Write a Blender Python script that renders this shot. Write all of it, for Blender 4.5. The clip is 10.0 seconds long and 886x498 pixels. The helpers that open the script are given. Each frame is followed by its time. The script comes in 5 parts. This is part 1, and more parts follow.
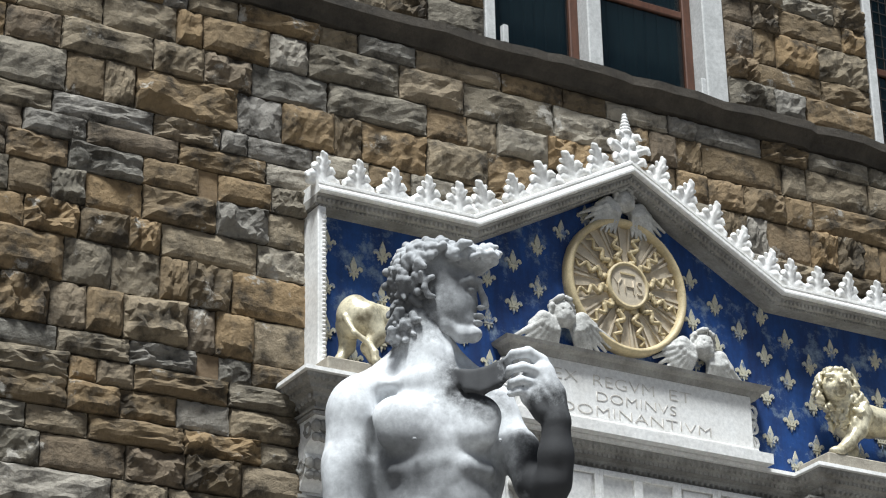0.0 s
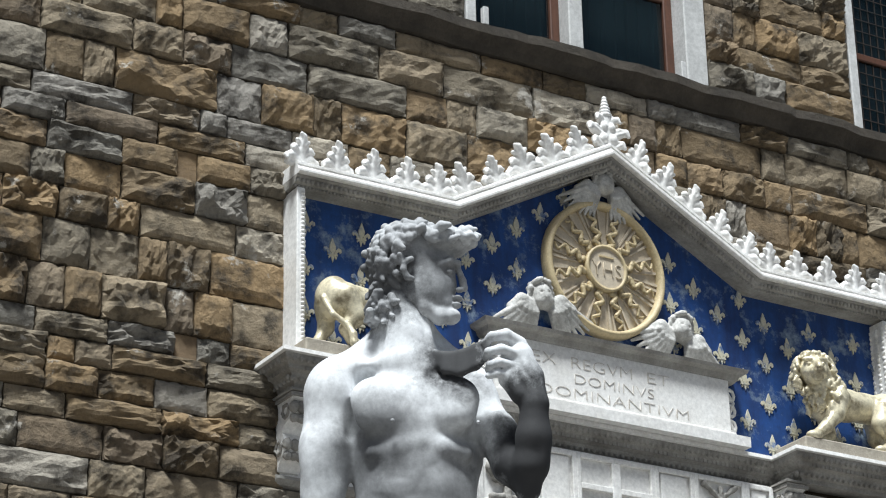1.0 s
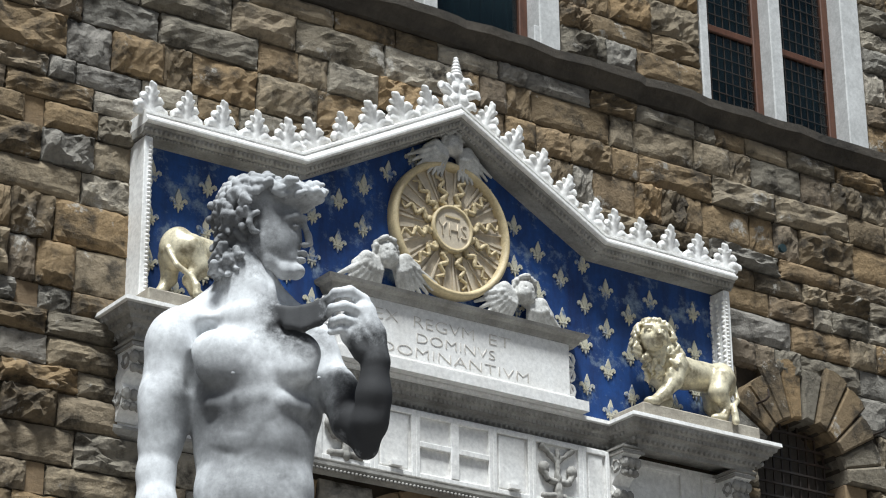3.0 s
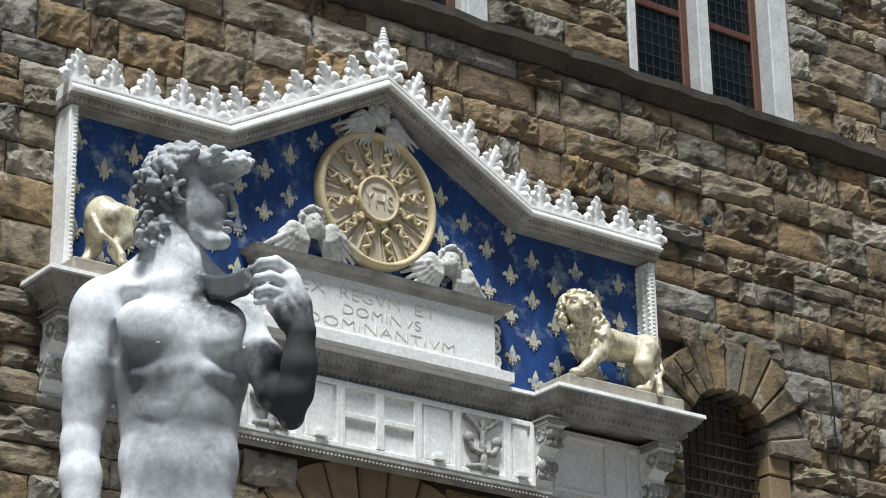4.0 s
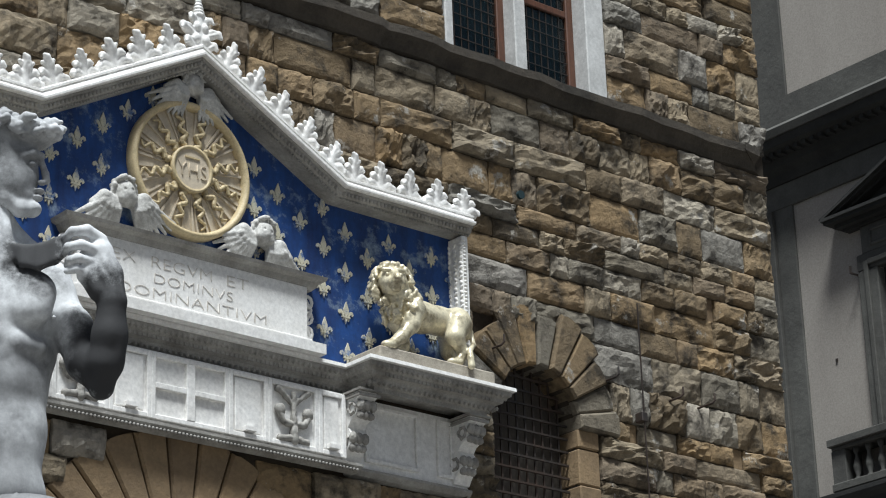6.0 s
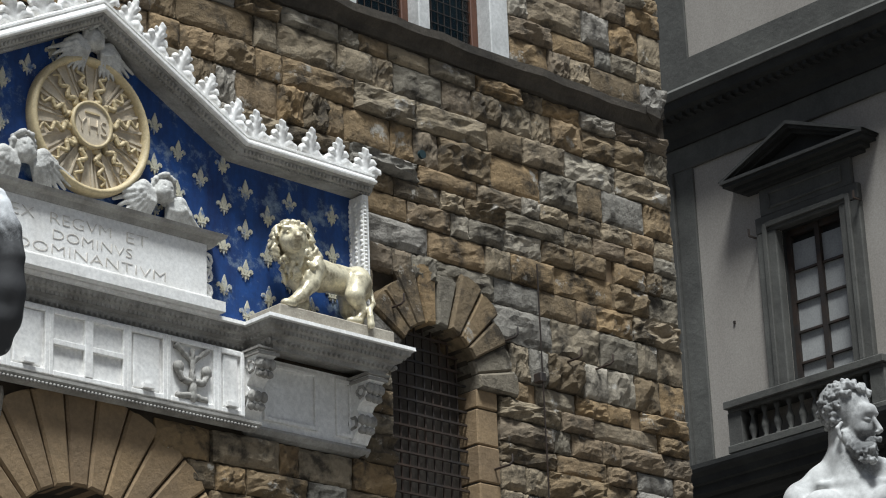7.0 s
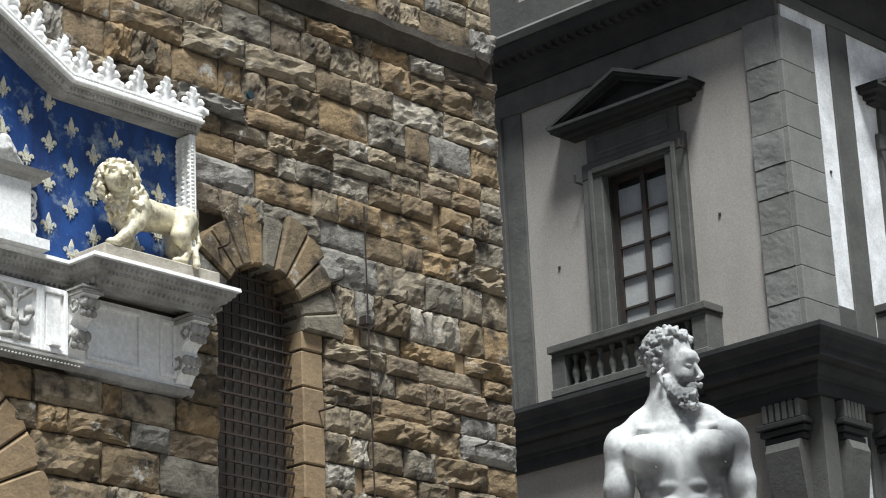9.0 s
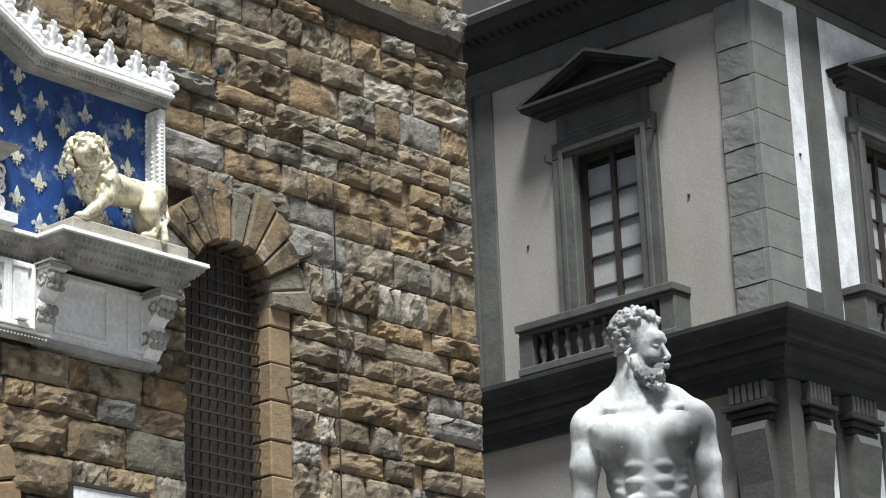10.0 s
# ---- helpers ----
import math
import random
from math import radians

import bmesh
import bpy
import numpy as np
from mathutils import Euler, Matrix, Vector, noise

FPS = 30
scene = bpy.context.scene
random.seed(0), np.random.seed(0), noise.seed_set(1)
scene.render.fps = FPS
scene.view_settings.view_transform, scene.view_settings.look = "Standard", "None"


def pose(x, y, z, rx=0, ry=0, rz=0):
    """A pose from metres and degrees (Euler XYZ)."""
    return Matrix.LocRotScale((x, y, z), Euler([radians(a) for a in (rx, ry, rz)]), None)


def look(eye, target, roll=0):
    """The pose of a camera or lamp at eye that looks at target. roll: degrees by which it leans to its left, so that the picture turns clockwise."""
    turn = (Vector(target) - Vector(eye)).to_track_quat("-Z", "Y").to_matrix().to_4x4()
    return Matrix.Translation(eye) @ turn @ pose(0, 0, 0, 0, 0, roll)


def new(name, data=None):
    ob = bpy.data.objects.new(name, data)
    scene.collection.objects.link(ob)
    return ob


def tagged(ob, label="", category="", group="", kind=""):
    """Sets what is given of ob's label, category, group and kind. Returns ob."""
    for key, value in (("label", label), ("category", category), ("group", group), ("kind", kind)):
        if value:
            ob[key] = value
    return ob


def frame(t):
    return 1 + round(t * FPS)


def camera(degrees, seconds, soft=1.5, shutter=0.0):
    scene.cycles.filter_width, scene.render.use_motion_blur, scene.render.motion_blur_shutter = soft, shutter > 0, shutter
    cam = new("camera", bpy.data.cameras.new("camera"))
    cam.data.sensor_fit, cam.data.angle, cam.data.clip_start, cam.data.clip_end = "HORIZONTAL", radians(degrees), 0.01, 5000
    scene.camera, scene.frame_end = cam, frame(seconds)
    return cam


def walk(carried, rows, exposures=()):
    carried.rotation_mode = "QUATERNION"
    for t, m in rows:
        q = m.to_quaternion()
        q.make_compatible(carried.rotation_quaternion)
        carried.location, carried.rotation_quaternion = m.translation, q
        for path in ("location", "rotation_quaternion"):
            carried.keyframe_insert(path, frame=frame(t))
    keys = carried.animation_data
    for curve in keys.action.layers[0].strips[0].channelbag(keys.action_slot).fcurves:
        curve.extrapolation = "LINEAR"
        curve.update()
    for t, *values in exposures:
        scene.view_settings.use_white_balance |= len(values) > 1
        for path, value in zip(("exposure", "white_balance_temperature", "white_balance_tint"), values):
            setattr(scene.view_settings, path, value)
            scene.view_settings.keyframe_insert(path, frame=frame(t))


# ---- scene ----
cam = camera(20.0, 10.0, soft=1.1)
EYE = (-11.864, -17.124, 1.497)
PATH = [
    (0, EYE, (-10.9347, -15.5537, 2.3176), -1.25),
    (0.5, EYE, (-10.9285, -15.5539, 2.3109), -1.26),
    (1, EYE, (-10.9175, -15.5570, 2.3041), -1.13),
    (1.5, EYE, (-10.8957, -15.5671, 2.2977), -1.16),
    (2, EYE, (-10.8660, -15.5823, 2.2905), -1.21),
    (2.5, EYE, (-10.8283, -15.6038, 2.2838), -1.00),
    (3.8, EYE, (-10.7734, -15.6238, 2.2472), -0.55),
    (4, EYE, (-10.7548, -15.6384, 2.2489), -0.97),
    (4.5, EYE, (-10.7084, -15.6755, 2.2513), -2.53),
    (5, EYE, (-10.6805, -15.6949, 2.2451), -2.68),
    (6.5, EYE, (-10.6037, -15.7429, 2.2088), -1.95),
    (7, EYE, (-10.5678, -15.7675, 2.1916), -2.24),
    (7.5, EYE, (-10.5346, -15.7940, 2.1798), -2.42),
    (8, EYE, (-10.4996, -15.8213, 2.1634), -2.69),
    (8.5, EYE, (-10.4780, -15.8392, 2.1535), -2.65),
    (9, EYE, (-10.4608, -15.8526, 2.1429), -2.76),
    (9.5, EYE, (-10.4500, -15.8603, 2.1344), -2.83),
    (10, EYE, (-10.4404, -15.8666, 2.1253), -2.33),
]
LIGHTS = [(0.0, 0.18), (2.5, 0.1), (4.0, 0.06), (5.0, 0.03), (6.5, -0.06), (7.5, -0.02), (8.0, 0.14), (9.0, 0.47), (10.0, 0.58)]
walk(cam, [(t, look(eye, target, roll)) for t, eye, target, roll in PATH], [(t, e, 5950, 5) for t, e in LIGHTS])

# ---- light ----
world = bpy.data.worlds.new("world")
scene.world = world
world.use_nodes = True
wn = world.node_tree
sky = wn.nodes.new("ShaderNodeTexSky")
sky.sky_type, sky.sun_disc = "NISHITA", False
sky.sun_elevation, sky.sun_rotation = radians(66), radians(220.4)
sky.air_density, sky.dust_density, sky.ozone_density = 1.0, 4.0, 0.6
wn.links.new(sky.outputs[0], wn.nodes["Background"].inputs[0])
wn.nodes["Background"].inputs[1].default_value = 0.04
sun = bpy.data.lights.new("sun", "SUN")
sun.energy, sun.angle, sun.color = 6.0, radians(14), (1.0, 0.97, 0.93)
sun_ob = new("sun", sun)
sun_ob.matrix_world = look((-17, -20, 59), (0, 0, 0))

# ---- materials ----
def ramp(nt, stops):
    r = nt.nodes.new("ShaderNodeValToRGB")
    el = r.color_ramp.elements
    while len(el) < len(stops):
        el.new(0.5)
    for e, (p, c) in zip(el, stops):
        e.position, e.color = p, (*c, 1)
    return r


def mix(nt, kind, fac, a, b):
    m = nt.nodes.new("ShaderNodeMix")
    m.data_type, m.blend_type = "RGBA", kind
    for sock, v in ((m.inputs[0], fac), (m.inputs[6], a), (m.inputs[7], b)):
        if isinstance(v, bpy.types.NodeSocket):
            nt.links.new(v, sock)
        elif isinstance(v, (int, float)):
            sock.default_value = v
        else:
            sock.default_value = (*v, 1)
    return m.outputs[2]


def noise_tex(nt, scale, detail=6.0, rough=0.6, stretch=(1, 1, 1)):
    g = nt.nodes.new("ShaderNodeNewGeometry")
    mp = nt.nodes.new("ShaderNodeMapping")
    mp.inputs["Scale"].default_value = stretch
    n = nt.nodes.new("ShaderNodeTexNoise")
    n.inputs["Scale"].default_value, n.inputs["Detail"].default_value, n.inputs["Roughness"].default_value = scale, detail, rough
    nt.links.new(g.outputs["Position"], mp.inputs[0])
    nt.links.new(mp.outputs[0], n.inputs["Vector"])
    return n.outputs["Fac"]


def mat(name, base, dark=None, rough=0.8, metal=0.0, grain=30.0, stain=2.5, amount=0.6, bump=0.25, bump_scale=60.0, lo=0.38, hi=0.65,
        stretch=(1, 1, 1), pieces=None, dirt=None, dirt_scale=1.2, dirt_lo=0.5, dirt_hi=0.7):
    """A surface: base colour, darker stains, fine grain and relief. pieces: colour stops chosen piece by piece."""
    m = bpy.data.materials.new(name)
    m.use_nodes = True
    nt = m.node_tree
    bsdf = nt.nodes["Principled BSDF"]
    bsdf.inputs["Roughness"].default_value, bsdf.inputs["Metallic"].default_value = rough, metal
    col = base
    if pieces:
        info, geo, add, frac = (nt.nodes.new(k) for k in ("ShaderNodeObjectInfo", "ShaderNodeNewGeometry", "ShaderNodeMath", "ShaderNodeMath"))
        add.operation, frac.operation = "ADD", "FRACT"
        nt.links.new(info.outputs["Random"], add.inputs[0])
        nt.links.new(geo.outputs["Random Per Island"], add.inputs[1])
        nt.links.new(add.outputs[0], frac.inputs[0])
        r = ramp(nt, pieces)
        nt.links.new(frac.outputs[0], r.inputs[0])
        col = r.outputs[0]
    if dark:
        r = ramp(nt, [(lo, (0, 0, 0)), (hi, (1, 1, 1))])
        nt.links.new(noise_tex(nt, stain, 8, 0.65, stretch), r.inputs[0])
        f = nt.nodes.new("ShaderNodeMath")
        f.operation = "MULTIPLY"
        nt.links.new(r.outputs[0], f.inputs[0])
        f.inputs[1].default_value = amount
        col = mix(nt, "MIX", f.outputs[0], col, dark)
    if dirt:
        r = ramp(nt, [(dirt_lo, (0, 0, 0)), (dirt_hi, (1, 1, 1))])
        nt.links.new(noise_tex(nt, dirt_scale, 10, 0.7), r.inputs[0])
        col = mix(nt, "MIX", r.outputs[0], col, dirt)
    r = ramp(nt, [(0.3, (0.72, 0.72, 0.72)), (0.7, (1.15, 1.15, 1.15))])
    nt.links.new(noise_tex(nt, grain, 5, 0.7), r.inputs[0])
    col = mix(nt, "MULTIPLY", 0.8, col, r.outputs[0])
    nt.links.new(col, bsdf.inputs["Base Color"])
    if bump:
        b = nt.nodes.new("ShaderNodeBump")
        b.inputs["Strength"].default_value, b.inputs["Distance"].default_value = bump, 0.045
        nt.links.new(noise_tex(nt, bump_scale / 6, 9, 0.7), b.inputs["Height"])
        nt.links.new(b.outputs[0], bsdf.inputs["Normal"])
    return m


M_BLOCK = mat("rough_stone", (0.3, 0.2, 0.1), (0.026, 0.02, 0.013), 0.9, grain=16, stain=4.2, amount=0.85, bump=0.9, bump_scale=66, lo=0.48, hi=0.64,
              pieces=[(0.0, (0.13, 0.1, 0.062)), (0.16, (0.21, 0.152, 0.085)), (0.32, (0.285, 0.195, 0.098)), (0.46, (0.18, 0.14, 0.096)), (0.6, (0.3, 0.24, 0.158)), (0.74, (0.17, 0.15, 0.115)), (0.86, (0.42, 0.37, 0.29)), (0.93, (0.27, 0.25, 0.22)), (1.0, (0.2, 0.185, 0.155))],
              dirt=(0.4, 0.37, 0.32), dirt_scale=2.8, dirt_lo=0.6, dirt_hi=0.65)
M_ASHLAR = mat("dressed_stone", (0.28, 0.19, 0.1), (0.14, 0.1, 0.062), 0.85, grain=30, stain=2.0, bump=0.4, bump_scale=70,
               pieces=[(0.0, (0.25, 0.17, 0.088)), (0.5, (0.3, 0.21, 0.115)), (1.0, (0.22, 0.152, 0.085))])
M_MORTAR = mat("mortar", (0.05, 0.037, 0.023), (0.015, 0.012, 0.009), 0.95, bump=0.6)
M_COURSE = mat("string_course_stone", (0.07, 0.058, 0.044), (0.02, 0.017, 0.013), 0.9, stain=2.2, amount=0.8, bump=0.7, bump_scale=40)
M_MARBLE = mat("white_marble", (0.88, 0.87, 0.85), (0.6, 0.57, 0.52), 0.55, grain=25, stain=2.2, amount=0.4, bump=0.06, bump_scale=90)
M_MOULD = mat("grey_moulding", (0.4, 0.385, 0.355), (0.13, 0.12, 0.105), 0.7, grain=40, stain=3, amount=0.7, bump=0.25, bump_scale=120)
M_BLUE = mat("blue_ground", (0.012, 0.06, 0.235), (0.006, 0.022, 0.1), 0.6, grain=20, stain=2.6, amount=0.85, bump=0.15, stretch=(2.2, 1, 0.35),
             dirt=(0.27, 0.34, 0.42), dirt_scale=3.4, dirt_lo=0.545, dirt_hi=0.7)
M_GILT = mat("gilt", (0.6, 0.49, 0.29), (0.42, 0.34, 0.2), 0.55, 0.0, grain=40, stain=8, bump=0.2)
# Dark brown blotches put the lions' olive-brown shadows into the gilding's colour.
M_GILT_LION = mat("pale_gilding", (0.76, 0.69, 0.5), (0.13, 0.09, 0.035), 0.32, 0.2, grain=40, stain=7, amount=0.75, bump=0.15, lo=0.47, hi=0.66)
M_CREAM = mat("cream_stone", (0.6, 0.52, 0.4), (0.46, 0.39, 0.29), 0.6, grain=40, stain=5, bump=0.1)
M_FLEUR = mat("fleur_gilding", (0.6, 0.56, 0.42), (0.38, 0.4, 0.42), 0.65, 0.0, grain=60, stain=9, dirt=(0.12, 0.19, 0.36), dirt_scale=9.0, dirt_lo=0.52, dirt_hi=0.62)
M_LETTER = mat("cut_letter", (0.5, 0.46, 0.41), (0.74, 0.72, 0.69), 0.8, stain=9, bump=0)
M_IRON = mat("iron", (0.05, 0.045, 0.042), (0.1, 0.06, 0.04), 0.6, 0.5, bump=0.1)
M_WOOD = mat("brown_wood", (0.12, 0.05, 0.028), (0.05, 0.022, 0.012), 0.5, stretch=(6, 6, 0.5), stain=5, bump=0.1)
M_FRAME = mat("white_frame_stone", (0.62, 0.62, 0.61), (0.42, 0.42, 0.41), 0.7, stain=4, bump=0.1)
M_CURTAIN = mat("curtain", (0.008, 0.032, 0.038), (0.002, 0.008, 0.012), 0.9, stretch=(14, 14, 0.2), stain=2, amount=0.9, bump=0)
# Stucco of the street side: the narrow street's shade is in its darker tone.
M_STUCCO = mat("pale_stucco_shaded", (0.36, 0.33, 0.295), (0.26, 0.232, 0.205), 0.85, stain=0.8, amount=0.5, bump=0.08, stretch=(1, 1, 0.35))
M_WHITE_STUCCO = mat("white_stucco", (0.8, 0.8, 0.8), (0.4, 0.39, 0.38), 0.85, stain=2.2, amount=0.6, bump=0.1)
M_SERENA = mat("grey_sandstone", (0.1, 0.097, 0.088), (0.05, 0.048, 0.044), 0.85, stain=1.3, amount=0.7, bump=0.3, bump_scale=50,
               pieces=[(0.0, (0.088, 0.086, 0.077)), (0.5, (0.112, 0.11, 0.099)), (1.0, (0.075, 0.073, 0.067))])
M_DARKSTONE = mat("dark_sandstone", (0.028, 0.028, 0.026), (0.01, 0.01, 0.01), 0.85, stain=1.6, amount=0.8, bump=0.3, bump_scale=50)
M_QUOIN = mat("pale_grey_sandstone", (0.2, 0.197, 0.18), (0.11, 0.108, 0.1), 0.85, stain=1.5, amount=0.6, bump=0.2, bump_scale=50,
              pieces=[(0.0, (0.16, 0.158, 0.142)), (0.5, (0.22, 0.217, 0.2)), (1.0, (0.185, 0.182, 0.165))])
M_BLIND = mat("window_blind", (0.4, 0.4, 0.39), (0.3, 0.3, 0.3), 0.8, bump=0)
M_RELIEF = mat("grey_marble", (0.66, 0.65, 0.62), (0.26, 0.25, 0.23), 0.7, grain=60, stain=7, amount=0.7, bump=0.4, bump_scale=150)
M_SLAB = mat("slab_stone", (0.42, 0.38, 0.31), (0.25, 0.22, 0.18), 0.8, stain=5, bump=0.3)
M_GROUND = mat("paving", (0.2, 0.19, 0.175), (0.11, 0.105, 0.1), 0.8, stain=0.8, bump=0.3)


def glass(name, colour):
    m = mat(name, colour, None, 0.06, bump=0)
    b = m.node_tree.nodes["Principled BSDF"]
    b.inputs["Transmission Weight"].default_value = 0.0
    b.inputs["Alpha"].default_value = 0.5
    return m


M_GLASS = glass("window_glass", (0.004, 0.01, 0.013))

# ---- building helpers ----
def finish(name, bm, material, smooth=False):
    bmesh.ops.recalc_face_normals(bm, faces=bm.faces)
    me = bpy.data.meshes.new(name)
    bm.to_mesh(me)
    bm.free()
    me.materials.append(material)
    if smooth:
        me.polygons.foreach_set("use_smooth", [True] * len(me.polygons))
    return new(name, me)


def part(name, bm, material, parent, label="", smooth=False):
    ob = finish(name, bm, material, smooth)
    ob.parent = parent
    if label:
        tagged(ob, label)
    return ob


def thing(name, bm, material, label, category, kind="", group="", smooth=False):
    return tagged(finish(name, bm, material, smooth), label, category, group, kind)


def empty(name, label, category, kind="", group="", at=(0, 0, 0)):
    ob = new(name)
    ob.location = at
    return tagged(ob, label, category, group, kind)


def box(bm, x0, x1, y0, y1, z0, z1, bevel=0.0):
    vs = [bm.verts.new((x, y, z)) for x in (x0, x1) for y in (y0, y1) for z in (z0, z1)]
    fs = [bm.faces.new([vs[i] for i in q]) for q in ((0, 1, 3, 2), (4, 6, 7, 5), (0, 4, 5, 1), (2, 3, 7, 6), (0, 2, 6, 4), (1, 5, 7, 3))]
    if bevel:
        es = {e for f in fs for e in f.edges}
        bmesh.ops.bevel(bm, geom=list(es), offset=bevel, segments=1, affect="EDGES")
    return bm


def boxes(*dims, bevel=0.0):
    bm = bmesh.new()
    for d in dims:
        box(bm, *d, bevel=bevel)
    return bm


def prism(bm, pts, y0, y1, to=lambda u, v, h: (u, h, v)):
    """A polygon in the plane of u and v, extruded from h = y0 to y1."""
    a = [bm.verts.new(to(u, v, y0)) for u, v in pts]
    b = [bm.verts.new(to(u, v, y1)) for u, v in pts]
    bm.faces.new(a)
    bm.faces.new(b[::-1])
    n = len(pts)
    for i in range(n):
        bm.faces.new((a[i], b[i], b[(i + 1) % n], a[(i + 1) % n]))
    return bm


def sweep(bm, path, profile, to, closed=False):
    """Sweeps a closed profile of (d, h) along a mitred path; d is off to the path's right, h off its plane."""
    n, rings = len(path), []
    for i, p in enumerate(path):
        ways = []
        if i > 0 or closed:
            ways.append((Vector(p) - Vector(path[i - 1])).normalized())
        if i < n - 1 or closed:
            ways.append((Vector(path[(i + 1) % n]) - Vector(p)).normalized())
        nor = [Vector((w.y, -w.x)) for w in ways]
        m = sum(nor, Vector((0, 0))).normalized()
        k = 1 / max(0.3, m.dot(nor[0]))
        rings.append([bm.verts.new(to(p[0] + m.x * d * k, p[1] + m.y * d * k, h)) for d, h in profile])
    c = len(profile)
    for i in range(n if closed else n - 1):
        a, b = rings[i], rings[(i + 1) % n]
        for j in range(c):
            bm.faces.new((a[j], a[(j + 1) % c], b[(j + 1) % c], b[j]))
    if not closed:
        bm.faces.new(rings[0])
        bm.faces.new(rings[-1][::-1])
    return bm


PLAN = lambda u, v, h: (u, v, h)
FRONT = lambda u, v, h: (u, -h, v)


def lathe(bm, profile, axis=(0, 0, 0), turns=16, to=lambda x, y, z: (x, y, z)):
    rings = []
    for i in range(turns):
        c, s = math.cos(2 * math.pi * i / turns), math.sin(2 * math.pi * i / turns)
        rings.append([bm.verts.new(Vector(to(r * c, r * s, h)) + Vector(axis)) for r, h in profile])
    for i in range(turns):
        a, b = rings[i], rings[(i + 1) % turns]
        for j in range(len(profile) - 1):
            bm.faces.new((a[j], b[j], b[j + 1], a[j + 1]))
    bm.faces.new([r[0] for r in rings])
    bm.faces.new([r[-1] for r in rings][::-1])
    return bm


SPHERE = bmesh.new()
bmesh.ops.create_icosphere(SPHERE, subdivisions=2, radius=1)
SPHERE_V = [v.co.copy() for v in SPHERE.verts]
SPHERE_F = [[v.index for v in f.verts] for f in SPHERE.faces]
SPHERE.free()


def blob(bm, p, r, turn=(0, 0, 0)):
    """An ellipsoid at p with radii r, turned by degrees."""
    r = (r, r, r) if isinstance(r, (int, float)) else r
    m = Matrix.Translation(p) @ Euler([radians(a) for a in turn]).to_matrix().to_4x4() @ Matrix.Diagonal((*r, 1))
    vs = [bm.verts.new(m @ c) for c in SPHERE_V]
    for f in SPHERE_F:
        bm.faces.new([vs[i] for i in f])
    return bm


def limb(bm, *nodes):
    """A run of balls through nodes of (x, y, z, radius)."""
    for a, b in zip(nodes, nodes[1:]):
        a, b = Vector(a), Vector(b)
        n = max(2, int((b - a).to_3d().length / (0.3 * min(a[3], b[3]))))
        for i in range(n + 1):
            q = a.lerp(b, i / n)
            blob(bm, q[:3], q[3])
    return bm


def text_mesh(body, size, depth, align="CENTER"):
    cu = bpy.data.curves.new("letters", "FONT")
    cu.body, cu.size, cu.extrude, cu.align_x, cu.resolution_u, cu.offset = body, size, depth, align, 3, -0.0035 * size / 0.14
    ob = bpy.data.objects.new("letters", cu)
    me = bpy.data.meshes.new_from_object(ob)
    bpy.data.objects.remove(ob)
    return me


